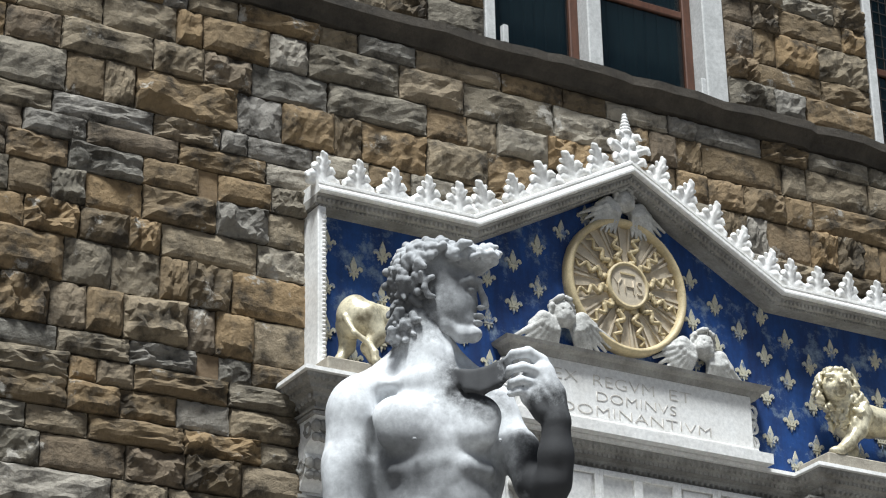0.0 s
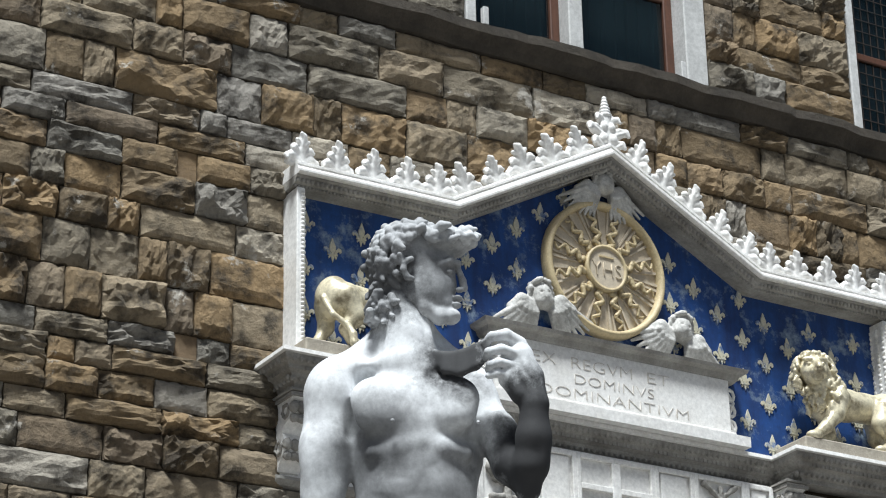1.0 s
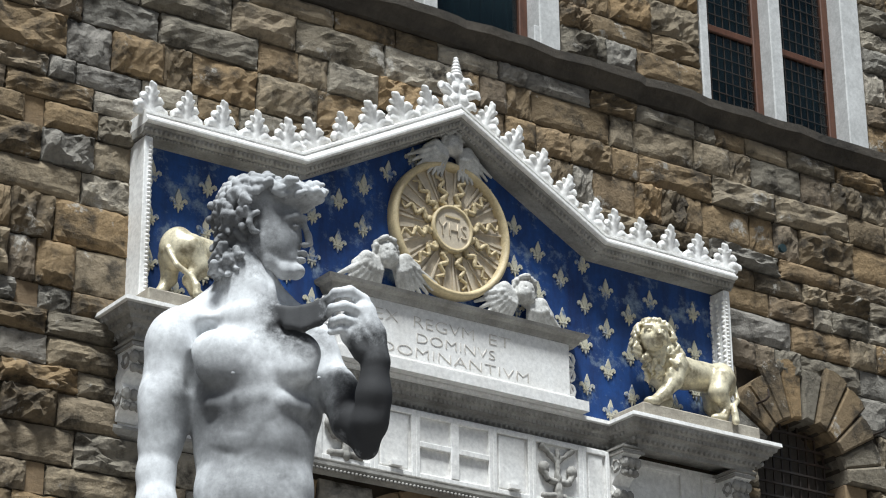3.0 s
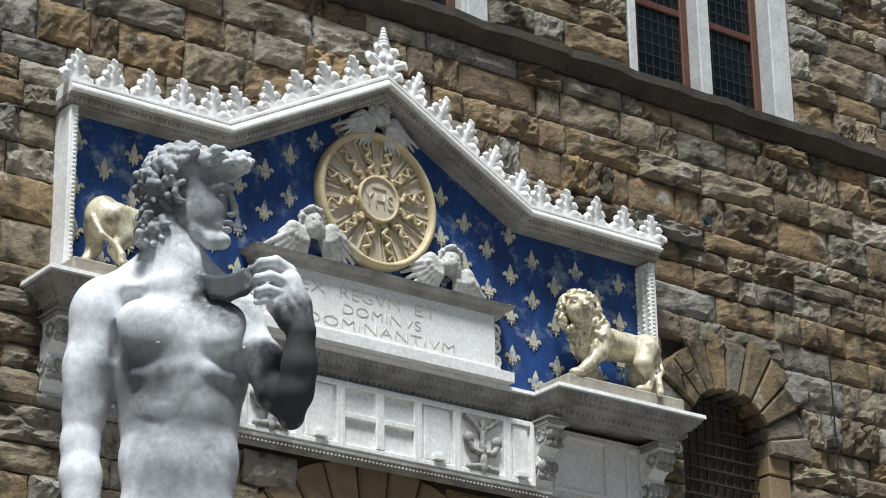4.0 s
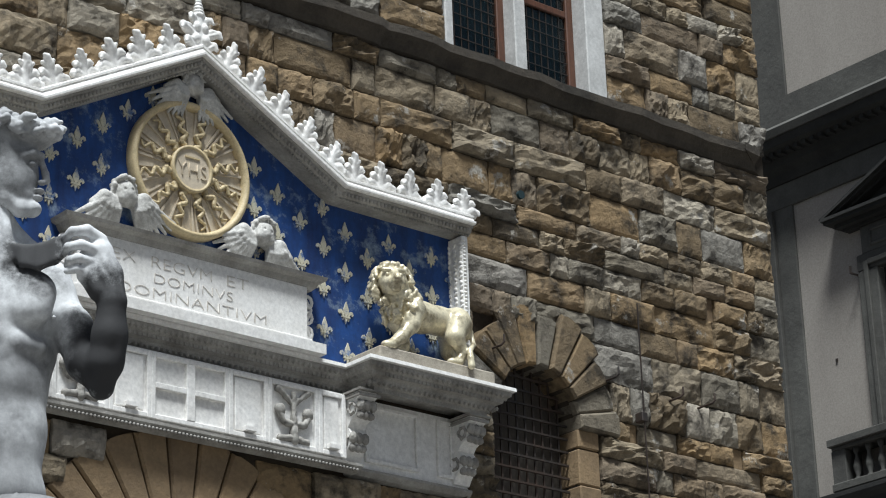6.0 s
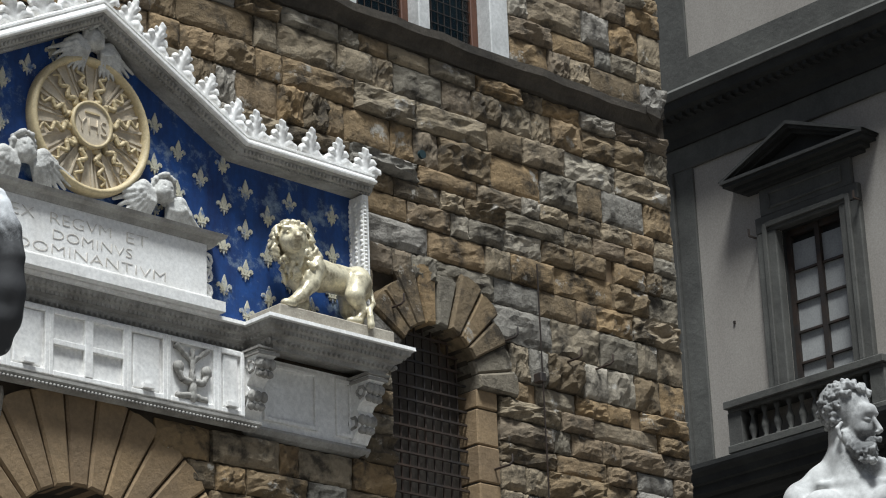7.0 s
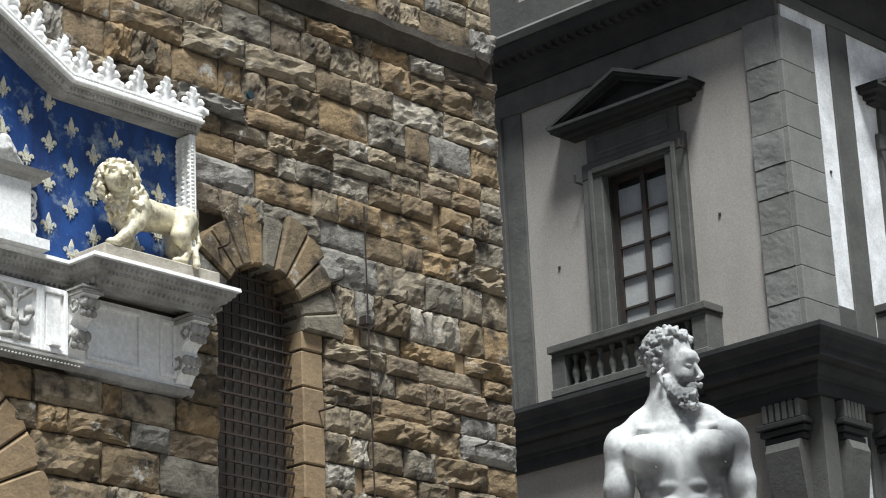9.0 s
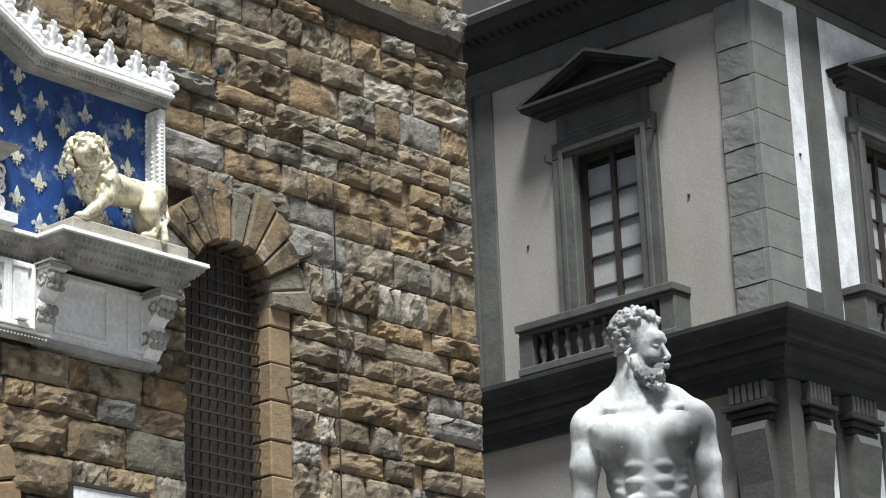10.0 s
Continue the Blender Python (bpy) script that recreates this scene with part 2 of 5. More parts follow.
# ---- carving in the round ----
class Sculpt:
    """A solid blended from balls and limbs on a grid, and its skin."""

    def __init__(self, low, high, cell):
        self.low, self.cell = np.array(low, float), cell
        self.n = tuple(int(math.ceil((b - a) / cell)) + 1 for a, b in zip(low, high))
        self.d = np.full(self.n, 0.5, np.float32)

    def _window(self, low, high):
        a = np.maximum(0, np.floor((np.array(low) - self.low) / self.cell).astype(int))
        b = np.minimum(self.n, np.ceil((np.array(high) - self.low) / self.cell).astype(int) + 1)
        if (b <= a).any():
            return None, None
        grid = np.meshgrid(*[self.low[i] + self.cell * np.arange(a[i], b[i]) for i in range(3)], indexing="ij")
        return tuple(slice(p, q) for p, q in zip(a, b)), np.stack(grid, -1)

    def _blend(self, s, e, k, carve):
        d = self.d[s]
        if carve:
            h = np.clip(0.5 - 0.5 * (d + e) / k, 0, 1)
            self.d[s] = d * (1 - h) - e * h + k * h * (1 - h)
        else:
            h = np.clip(0.5 + 0.5 * (d - e) / k, 0, 1)
            self.d[s] = d * (1 - h) + e * h - k * h * (1 - h)

    def ball(self, p, r, turn=(0, 0, 0), k=0.04, carve=False):
        r = np.array((r, r, r) if isinstance(r, (int, float)) else r, float)
        reach = max(r) + 2 * k + 0.02
        s, g = self._window(np.array(p) - reach, np.array(p) + reach)
        if s is None:
            return
        m = np.array(Euler([radians(a) for a in turn]).to_matrix())
        q = (g - np.array(p)) @ m
        a, b = np.linalg.norm(q / r, axis=-1), np.linalg.norm(q / r ** 2, axis=-1)
        self._blend(s, a * (a - 1) / np.maximum(b, 1e-6), k, carve)

    def limb(self, *nodes, k=0.04, carve=False, flat=1.0):
        for a, b in zip(nodes, nodes[1:]):
            a, b = np.array(a, float), np.array(b, float)
            reach = max(a[3], b[3]) + 2 * k + 0.02
            s, g = self._window(np.minimum(a, b)[:3] - reach, np.maximum(a, b)[:3] + reach)
            if s is None:
                continue
            v = b[:3] - a[:3]
            t = np.clip(((g - a[:3]) @ v) / max(v @ v, 1e-9), 0, 1)
            e = np.linalg.norm(g - a[:3] - t[..., None] * v, axis=-1) - (a[3] + t * (b[3] - a[3]))
            self._blend(s, e, k, carve)

    def skin(self):
        """One corner in each cell that the surface crosses, a face across each crossed edge."""
        d, n = self.d, self.n
        pos = d > 0
        cells = np.zeros(tuple(m - 1 for m in n), bool)
        total, count = np.zeros((*cells.shape, 3)), np.zeros(cells.shape)
        for ax in range(3):
            lo = [slice(None)] * 3
            hi = [slice(None)] * 3
            lo[ax], hi[ax] = slice(0, -1), slice(1, None)
            a, b = d[tuple(lo)], d[tuple(hi)]
            cross = (a > 0) != (b > 0)
            t = np.where(cross, a / np.where(cross, a - b, 1), 0)
            others = [i for i in range(3) if i != ax]
            for u in (0, 1):
                for v in (0, 1):
                    s = [slice(None)] * 3
                    s[others[0]] = slice(u, n[others[0]] - 1 + u)
                    s[others[1]] = slice(v, n[others[1]] - 1 + v)
                    c, w = cross[tuple(s)], t[tuple(s)]
                    cells |= c
                    count += c
                    total[..., ax] += np.where(c, w, 0)
                    total[..., others[0]] += c * u
                    total[..., others[1]] += c * v
        index = np.full(cells.shape, -1)
        where = np.argwhere(cells)
        index[cells] = np.arange(len(where))
        verts = self.low + self.cell * (where + total[cells] / count[cells][:, None])
        faces = []
        for ax in range(3):
            o1, o2 = [(1, 2), (2, 0), (0, 1)][ax]
            lo = [slice(1, -1)] * 3
            hi = [slice(1, -1)] * 3
            lo[ax], hi[ax] = slice(0, -1), slice(1, None)
            a, b = pos[tuple(lo)], pos[tuple(hi)]
            e = np.argwhere(a != b)
            flip = a[tuple(e.T)]
            e = e + 1
            e[:, ax] -= 1

            def at(u, v):
                q = e.copy()
                q[:, o1] -= u
                q[:, o2] -= v
                return index[tuple(q.T)]

            quad = np.stack([at(1, 1), at(0, 1), at(0, 0), at(1, 0)], 1)
            quad[flip] = quad[flip][:, ::-1]
            faces.append(quad)
        return verts, np.concatenate(faces)


def carved(name, sculpts, material):
    """A mesh object from the skins of some solids."""
    vs, fs, base = [], [], 0
    for s in sculpts:
        v, f = s.skin()
        vs.append(v)
        fs.append(f + base)
        base += len(v)
    me = bpy.data.meshes.new(name)
    me.from_pydata(np.concatenate(vs).tolist(), [], np.concatenate(fs).tolist())
    me.materials.append(material)
    me.polygons.foreach_set("use_smooth", [True] * len(me.polygons))
    return new(name, me)

# ---- the palace wall ----
rng = random.Random(7)
ground = thing("ground", boxes((-400, 400, -400, 400, -0.3, 0.0)), M_GROUND, "grey stone paving of the open square", "ground", "structure")

OPENINGS = [(-1.24, 1.38, 12.61, 15.4, False), (3.29, 5.45, 12.61, 15.4, False), (3.74, 4.84, 6.0, 8.86, True), (-0.72, 0.92, 0.0, 6.3, True)]
X0, X1, ZTOP = -16.0, 8.0, 19.0


def wall_columns():
    bm = bmesh.new()
    cuts = sorted({X0, X1, *(o[0] for o in OPENINGS), *(o[1] for o in OPENINGS)})
    for a, b in zip(cuts, cuts[1:]):
        z = 0.0
        for o in sorted((o for o in OPENINGS if o[0] <= a + 1e-6 and o[1] >= b - 1e-6), key=lambda o: o[2]):
            if o[2] > z:
                box(bm, a, b, 0.0, 0.7, z, o[2])
            z = o[3] + ((o[1] - o[0]) / 2 if o[4] else 0)
        box(bm, a, b, 0.0, 0.7, z, ZTOP)
    for x0, x1, z0, z1, arch in OPENINGS:
        if arch:
            c, r = (x0 + x1) / 2, (x1 - x0) / 2
            pts = [(c - r * math.cos(math.pi * i / 16), z1 + r * math.sin(math.pi * i / 16)) for i in range(17)]
            pts[8] = (c, z1 + r - 0.002)
            for p, q in zip(pts, pts[1:]):
                prism(bm, [p, q, (q[0], z1 + r), (p[0], z1 + r)], 0.0, 0.7)
    return bm


wall = thing("wall_west", wall_columns(), M_MORTAR, "tall palace wall of rough brown stone blocks", "wall", "structure")
box_bm = boxes((X1 - 0.7, X1, 0.7, 16, 0, ZTOP), (X0, X0 + 0.7, 0.7, 16, 0, ZTOP), (X0 + 0.7, X1 - 0.7, 15.3, 16, 0, ZTOP))
thing("wall_south", box_bm, M_MORTAR, "plain return walls of the stone palace", "wall", "structure")
thing("roof", boxes((X0, X1, 0, 16, ZTOP, ZTOP + 0.4)), M_DARKSTONE, "flat roof closing the palace", "roof", "structure")

# String course under the windows.
bm = bmesh.new()
prof = [(0, 12.33), (0.07, 12.34), (0.1, 12.41), (0.15, 12.46), (0.18, 12.48), (0.18, 12.57), (0.0, 12.605)]
path = [(X0, -0.0)]
x = X0
while x < X1:
    x = min(X1, x + rng.uniform(0.12, 0.4))
    path.append((x, rng.uniform(-0.035, 0.025)))
path.append((X1 - 0.02, 0.0))
sweep(bm, path, prof, PLAN)
course = part("string_course", bm, M_COURSE, wall, "dark weathered stone string course")

# ---- Uffizi side building across the street ----
UX, UY = 22.0, 5.44
gallery = empty("gallery_building", "grey sandstone and pale stucco gallery building with pedimented windows", "building", at=(UX, UY, 0))


def gpart(name, bm, material, parent=None, label="", smooth=False):
    for v in bm.verts:
        v.co -= Vector((UX, UY, 0))
    return part(name, bm, material, parent or gallery, label, smooth)


gpart("core", boxes((UX + 0.5, UX + 14, UY + 0.5, UY + 22, 0, 26), (UX + 0.1, UX + 0.5, UY + 0.1, UY + 22, 0, 9.0), (UX + 0.5, UX + 14, UY + 0.1, UY + 0.5, 0, 9.0)), M_STUCCO, label="pale stucco wall core")

# ---- marble frontispiece over the portal ----
front = empty("portal_frontispiece", "white marble portal frontispiece with a blue fleur-de-lis ground and gabled cornice", "frontispiece", at=(0.09, 0, 8.88))
front.scale.x = 0.973


def fpart(name, bm, material, parent=None, label="", smooth=False):
    for v in bm.verts:
        v.co.z -= 8.88
    return part(name, bm, material, parent or front, label, smooth)


GABLE = [(-3.3, 10.55), (-1.7, 10.555), (0.0, 11.45), (1.66, 10.565), (3.3, 10.56)]
bm = bmesh.new()
prism(bm, [(-3.22, 8.86), (3.22, 8.86), (3.22, 10.55), (1.66, 10.56), (0, 11.44), (-1.7, 10.55), (-3.22, 10.54)], -0.07, 0.06)
fpart("blue_panel", bm, M_BLUE, label="blue painted panel with pale scuffs")
# Side posts: deep, with a narrow beaded front.
for s in (-1, 1):
    a, b = sorted((s * 3.27, s * 3.19))
    post = fpart("side_post", boxes((a, b, -0.27, 0.04, 8.88, 10.46), bevel=0.008), M_MARBLE)
    bm = bmesh.new()
    xi = s * 3.19
    for i in range(30):
        z = 8.93 + i * 0.05
        for k in range(3):
            y = -0.24 + k * 0.085
            blob(bm, (xi, y, z), (0.014, 0.03, 0.02), (45 if (i + k) % 2 else -45, 0, 0))
    tagged(fpart("post_ornament", bm, M_MARBLE, label="carved leaf border"), kind="stuff")
    bm = bmesh.new()
    for i in range(40):
        blob(bm, (s * 3.215, -0.275, 8.92 + i * 0.038), (0.018, 0.014, 0.015))
    tagged(fpart("beading", bm, M_MARBLE), kind="stuff")
# Cornice: white corona on top, grey mouldings under it. d is measured downwards from the path.
bm = bmesh.new()
sweep(bm, GABLE, [(0, -0.03), (0, 0.355), (-0.012, 0.37), (-0.03, 0.37), (-0.034, 0.35), (-0.082, 0.322), (-0.086, 0.335), (-0.105, 0.335), (-0.12, 0.31), (-0.12, 0.05)], FRONT)
fpart("cornice", bm, M_MARBLE, label="white marble raking cornice")
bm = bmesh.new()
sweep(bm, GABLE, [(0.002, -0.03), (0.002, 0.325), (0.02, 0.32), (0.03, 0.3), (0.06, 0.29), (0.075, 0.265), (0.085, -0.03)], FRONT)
fpart("cornice_moulding", bm, M_MOULD, label="grey egg-and-dart moulding")
bm = bmesh.new()
for (ax, az), (bx, bz) in zip(GABLE, GABLE[1:]):
    L = math.hypot(bx - ax, bz - az)
    ux, uz = (bx - ax) / L, (bz - az) / L
    n = int(L / 0.034)
    for i in range(n):
        t = (i + 0.5) / n * L
        blob(bm, (ax + ux * t + uz * 0.085, -0.262, az + uz * t - ux * 0.085), (0.013, 0.014, 0.013))
tagged(fpart("bead_moulding", bm, M_MOULD), kind="stuff")
bm = bmesh.new()
for (ax, az), (bx, bz) in zip(GABLE, GABLE[1:]):
    L = math.hypot(bx - ax, bz - az)
    ux, uz = (bx - ax) / L, (bz - az) / L
    for i in range(int(L / 0.046)):
        t = (i + 0.5) * 0.046
        blob(bm, (ax + ux * t + uz * 0.045, -0.298, az + uz * t - ux * 0.045), (0.017, 0.02, 0.024))
tagged(fpart("egg_moulding", bm, M_MOULD, label="egg-and-dart carving"), kind="stuff")


def crocket():
    """A leafy crest: a tall curled leaf over two spreading ones."""
    S = Sculpt((-0.24, -0.14, -0.04), (0.24, 0.1, 0.36), 0.0075)
    S.limb((0, 0.0, 0.0, 0.05), (0, -0.01, 0.13, 0.05), (0.012, -0.035, 0.2, 0.05), (-0.004, -0.06, 0.265, 0.034), (-0.03, -0.075, 0.285, 0.018), k=0.012)
    for s in (-1, 1):
        S.limb((s * 0.03, 0, 0.02, 0.045), (s * 0.1, -0.015, 0.07, 0.045), (s * 0.155, -0.03, 0.045, 0.03), (s * 0.165, -0.045, 0.015, 0.018), k=0.014)
        S.limb((s * 0.03, -0.01, 0.1, 0.038), (s * 0.085, -0.035, 0.15, 0.034), (s * 0.11, -0.055, 0.125, 0.018), k=0.012)
        S.limb((s * 0.02, -0.03, 0.2, 0.03), (s * 0.06, -0.05, 0.225, 0.02), k=0.01)
        S.limb((s * 0.05, -0.065, 0.03, 0.012), (s * 0.1, -0.075, 0.085, 0.01), k=0.015, carve=True)
    S.limb((-0.13, 0, 0.0, 0.03), (0.13, 0, 0.0, 0.03), k=0.02)
    S.limb((0.0, -0.07, 0.03, 0.012), (0.004, -0.09, 0.2, 0.01), k=0.018, carve=True)
    return S


first = None
for (ax, az), (bx, bz), lean in ((GABLE[0], GABLE[1], 0), (GABLE[1], GABLE[2], 1), (GABLE[2], GABLE[3], 1), (GABLE[3], GABLE[4], 0)):
    for i in range(5):
        f = ((0.04, 0.26, 0.48, 0.7, 0.9) if ax < -3 else (0.1, 0.3, 0.52, 0.74, 0.96) if bx > 3 else (0.08, 0.27, 0.46, 0.64, 0.82) if ax < 0 else (0.18, 0.36, 0.54, 0.73, 0.92))[i]
        rise = 0.12 * math.hypot(1, (bz - az) / (bx - ax))
        at = Matrix.Translation((ax + (bx - ax) * f, -0.24, az + (bz - az) * f + rise - 8.88))
        at = at @ Matrix.Rotation(-math.atan2(bz - az, bx - ax) * 0.8 * lean, 4, "Y") @ Matrix.Rotation(rng.uniform(-0.25, 0.25), 4, "Z")
        if first is None:
            first = tagged(carved("crocket", [crocket()], M_MARBLE), "carved leafy crocket")
            first.parent = front
            ob = first
        else:
            ob = new("crocket", first.data)
            ob.parent = front
            tagged(ob, "carved leafy crocket")
        ob.matrix_basis = at @ Matrix.Diagonal((rng.uniform(0.9, 1.08), 1, rng.uniform(0.82, 0.96), 1))
# Apex finial.
S = Sculpt((-0.32, -0.18, -0.06), (0.32, 0.14, 0.62), 0.009)
S.limb((0, 0, 0, 0.06), (0, -0.01, 0.36, 0.05), k=0.02)
for i in range(6):
    S.ball((0, -0.01, 0.35 + 0.036 * i), (0.07 - 0.009 * i, 0.065 - 0.008 * i, 0.022), k=0.006)
for s in (-1, 1):
    for z, r, w in ((0.0, 0.15, 0.05), (0.13, 0.2, 0.05), (0.25, 0.11, 0.036)):
        S.limb((s * 0.03, -0.01, z, w), (s * r * 0.7, -0.03, z + 0.06, w), (s * r, -0.05, z + 0.07, w * 0.7), (s * (r + 0.02), -0.07, z + 0.03, w * 0.4), k=0.012)
        S.limb((s * 0.05, -0.07, z + 0.03, 0.012), (s * r * 0.8, -0.085, z + 0.075, 0.01), k=0.015, carve=True)
    S.ball((s * 0.055, -0.055, 0.1), (0.045, 0.03, 0.05), k=0.01)
    S.ball((s * 0.045, -0.05, 0.22), (0.04, 0.03, 0.045), k=0.01)
finial = tagged(carved("finial", [S], M_MARBLE), "carved leafy finial")
finial.parent = front
finial.location = (0, -0.24, 11.54 - 8.88)


MZ, MR = 10.4, 0.655


# Gilded lilies.
def lily():
    bm = bmesh.new()
    leaf = [(0, -0.03), (0.022, 0.0), (0.026, 0.035), (0.012, 0.07), (0, 0.1), (-0.012, 0.07), (-0.026, 0.035), (-0.022, 0.0)]
    prism(bm, leaf, -0.012, 0.01)
    for s in (-1, 1):
        side = [(0.012, -0.025), (0.03, 0.012), (0.05, 0.03), (0.07, 0.022), (0.076, 0.0), (0.06, -0.012), (0.056, 0.004), (0.042, -0.005), (0.03, -0.03)]
        prism(bm, [(s * a, b) for a, b in side], -0.01, 0.01)
        prism(bm, [(s * 0.004, -0.03), (s * 0.03, -0.06), (s * 0.036, -0.045), (s * 0.016, -0.028)], -0.009, 0.01)
    prism(bm, [(-0.04, -0.034), (0.04, -0.034), (0.04, -0.022), (-0.04, -0.022)], -0.016, 0.01)
    prism(bm, [(-0.014, -0.035), (0.014, -0.035), (0, -0.085)], -0.012, 0.01)
    return bm


def gable_top(x):
    return 10.55 if abs(x) > 1.68 else 10.55 + (1.68 - abs(x)) * 0.53


lily_first = None
for side in (-1, 1):
    for k in range(-2, 10):
        x = (-0.655 - 0.27 * k) if side < 0 else (1.05 + 0.27 * k)
        if side * x < 0.1 or abs(x) > 3.24:
            continue
        for j in range(-4, 6):
            z = 10.43 + 0.4 * j + (0.2 if k % 2 else 0.0)
            if z > gable_top(x) - 0.13 or z < 9.02 or math.hypot(x, z - MZ) < 0.66 or (abs(x) < 1.46 and z < 9.72):
                continue
            if lily_first is None:
                ob = lily_first = part("fleur_de_lis", lily(), M_FLEUR, front, "gilded fleur-de-lis")
            else:
                ob = new("fleur_de_lis", lily_first.data)
                ob.parent = front
                tagged(ob, "gilded fleur-de-lis")
            ob.matrix_basis = Matrix.Translation((x + rng.uniform(-0.01, 0.01), -0.072, z - 8.88)) @ Matrix.Rotation(rng.uniform(-0.06, 0.06), 4, "Y") @ Matrix.Diagonal((1.2, 1, 1.2, 1))

# Shelf cornice: runs along the middle, breaks forward over the brackets at both ends.
SHELF = [(-3.31, 0.03), (-3.31, -0.34), (-1.96, -0.34), (-1.96, 0.02), (1.96, 0.02), (1.96, -0.34), (3.31, -0.34), (3.31, 0.03)]
bm = bmesh.new()
sweep(bm, SHELF, [(0.0, 8.884), (0.235, 8.88), (0.24, 8.845), (0.215, 8.84), (0.0, 8.84)], PLAN)
box(bm, -3.32, -1.95, -0.345, 0.03, 8.845, 8.882)
box(bm, 1.95, 3.32, -0.345, 0.03, 8.845, 8.882)
fpart("shelf_cornice", bm, M_MARBLE, label="white marble shelf edge")
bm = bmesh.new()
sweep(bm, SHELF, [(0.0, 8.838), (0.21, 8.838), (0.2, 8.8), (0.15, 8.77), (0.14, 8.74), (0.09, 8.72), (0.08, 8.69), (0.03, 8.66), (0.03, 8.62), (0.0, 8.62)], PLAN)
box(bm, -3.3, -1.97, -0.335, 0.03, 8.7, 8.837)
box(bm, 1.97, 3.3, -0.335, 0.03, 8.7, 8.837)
fpart("shelf_moulding", bm, M_MOULD, label="grey shelf moulding")
bm = bmesh.new()
for (ax, ay), (bx, by) in zip(SHELF, SHELF[1:]):
    L = math.hypot(bx - ax, by - ay)
    ux, uy = (bx - ax) / L, (by - ay) / L
    for i in range(int(L / 0.05)):
        t = (i + 0.5) * 0.05
        cx, cy = ax + ux * t + uy * 0.14, ay + uy * t - ux * 0.14
        box(bm, cx - 0.014, cx + 0.014, cy - 0.014, cy + 0.014, 8.735, 8.775)
tagged(fpart("dentil_moulding", bm, M_MOULD), kind="stuff")
bm = bmesh.new()
for (ax, ay), (bx, by) in zip(SHELF, SHELF[1:]):
    L = math.hypot(bx - ax, by - ay)
    ux, uy = (bx - ax) / L, (by - ay) / L
    for i in range(int((L + 0.3) / 0.062)):
        t = (i + 0.5) * 0.062 - 0.15
        blob(bm, (ax + ux * t + uy * 0.195, ay + uy * t - ux * 0.195, 8.805), (0.02, 0.022, 0.03))
        blob(bm, (ax + ux * t + uy * 0.075, ay + uy * t - ux * 0.075, 8.68), (0.018, 0.02, 0.022))
tagged(fpart("egg_moulding", bm, M_MOULD, label="egg-and-dart carving"), kind="stuff")
# Band with panels between the two shelves.
bm = boxes((-1.78, 1.78, -0.13, 0.05, 7.94, 8.62))
band = fpart("panel_band", bm, M_MARBLE, label="white marble band with raised frames")


def panel_frame(x0, x1, z0, z1, w, y0, y1, name="panel_frame", parent=None):
    return fpart(name, boxes((x0, x0 + w, y0, y1, z0, z1), (x1 - w, x1, y0, y1, z0, z1), (x0 + w, x1 - w, y0, y1, z0, z0 + w), (x0 + w, x1 - w, y0, y1, z1 - w, z1), bevel=0.006), M_MARBLE, parent)


PANELS = [(-1.76, -1.44, 1), (-1.44, -0.86, 3), (-0.86, -0.42, 1), (-0.42, 0.42, 2), (0.42, 0.86, 1), (0.86, 1.44, 3), (1.44, 1.76, 1)]
for x0, x1, kind in PANELS:
    panel_frame(x0, x1, 8.0, 8.6, 0.045, -0.165, -0.128)
    xc = (x0 + x1) / 2
    if kind == 1:
        bm = boxes((x0 + 0.075, x1 - 0.075, -0.15, -0.126, 8.06, 8.55), bevel=0.008)
        box(bm, xc - 0.06, xc + 0.06, -0.2, -0.12, 8.062, 8.1)
        fpart("raised_panel", bm, M_MARBLE)
    elif kind == 2:
        for d in ((xc - 0.045, xc + 0.045, -0.168, -0.126, 8.046, 8.554), (x0 + 0.046, xc - 0.046, -0.166, -0.126, 8.28, 8.33), (xc + 0.046, x1 - 0.046, -0.166, -0.126, 8.28, 8.33)):
            fpart("panel_rail", boxes(d, bevel=0.005), M_MARBLE)
    else:
        bm = bmesh.new()
        limb(bm, (xc, -0.15, 8.07, 0.05), (xc, -0.16, 8.2, 0.03), (xc, -0.16, 8.5, 0.026))
        for s in (-1, 1):
            limb(bm, (xc, -0.15, 8.22, 0.03), (xc + s * 0.12, -0.16, 8.22, 0.03), (xc + s * 0.17, -0.16, 8.32, 0.035))
            blob(bm, (xc + s * 0.16, -0.16, 8.33), (0.06, 0.04, 0.06))
            limb(bm, (xc, -0.15, 8.4, 0.025), (xc + s * 0.1, -0.15, 8.48, 0.025), (xc + s * 0.17, -0.15, 8.53, 0.03))
            limb(bm, (xc, -0.15, 8.09, 0.035), (xc + s * 0.15, -0.15, 8.07, 0.035))
        for v in bm.verts:
            v.co += 0.012 * Vector((noise.noise(v.co * 25), noise.noise(v.co * 25 + Vector((3, 0, 0))), noise.noise(v.co * 25 + Vector((0, 5, 0)))))
        fpart("carved_foliage", bm, M_MOULD, label="carved vase of flowers in relief", smooth=True)
bm = bmesh.new()
sweep(bm, [(-3.36, 0.0), (-1.9, 0.0), (-1.86, -0.1), (1.86, -0.1), (1.9, 0.0), (3.36, 0.0)], [(-0.05, 7.9), (0.0, 7.88), (0.06, 7.9), (0.1, 7.94), (0.1, 7.965), (0.04, 7.985), (-0.05, 7.99)], PLAN)
fpart("lower_moulding", bm, M_MOULD, label="grey rope moulding")
bm = bmesh.new()
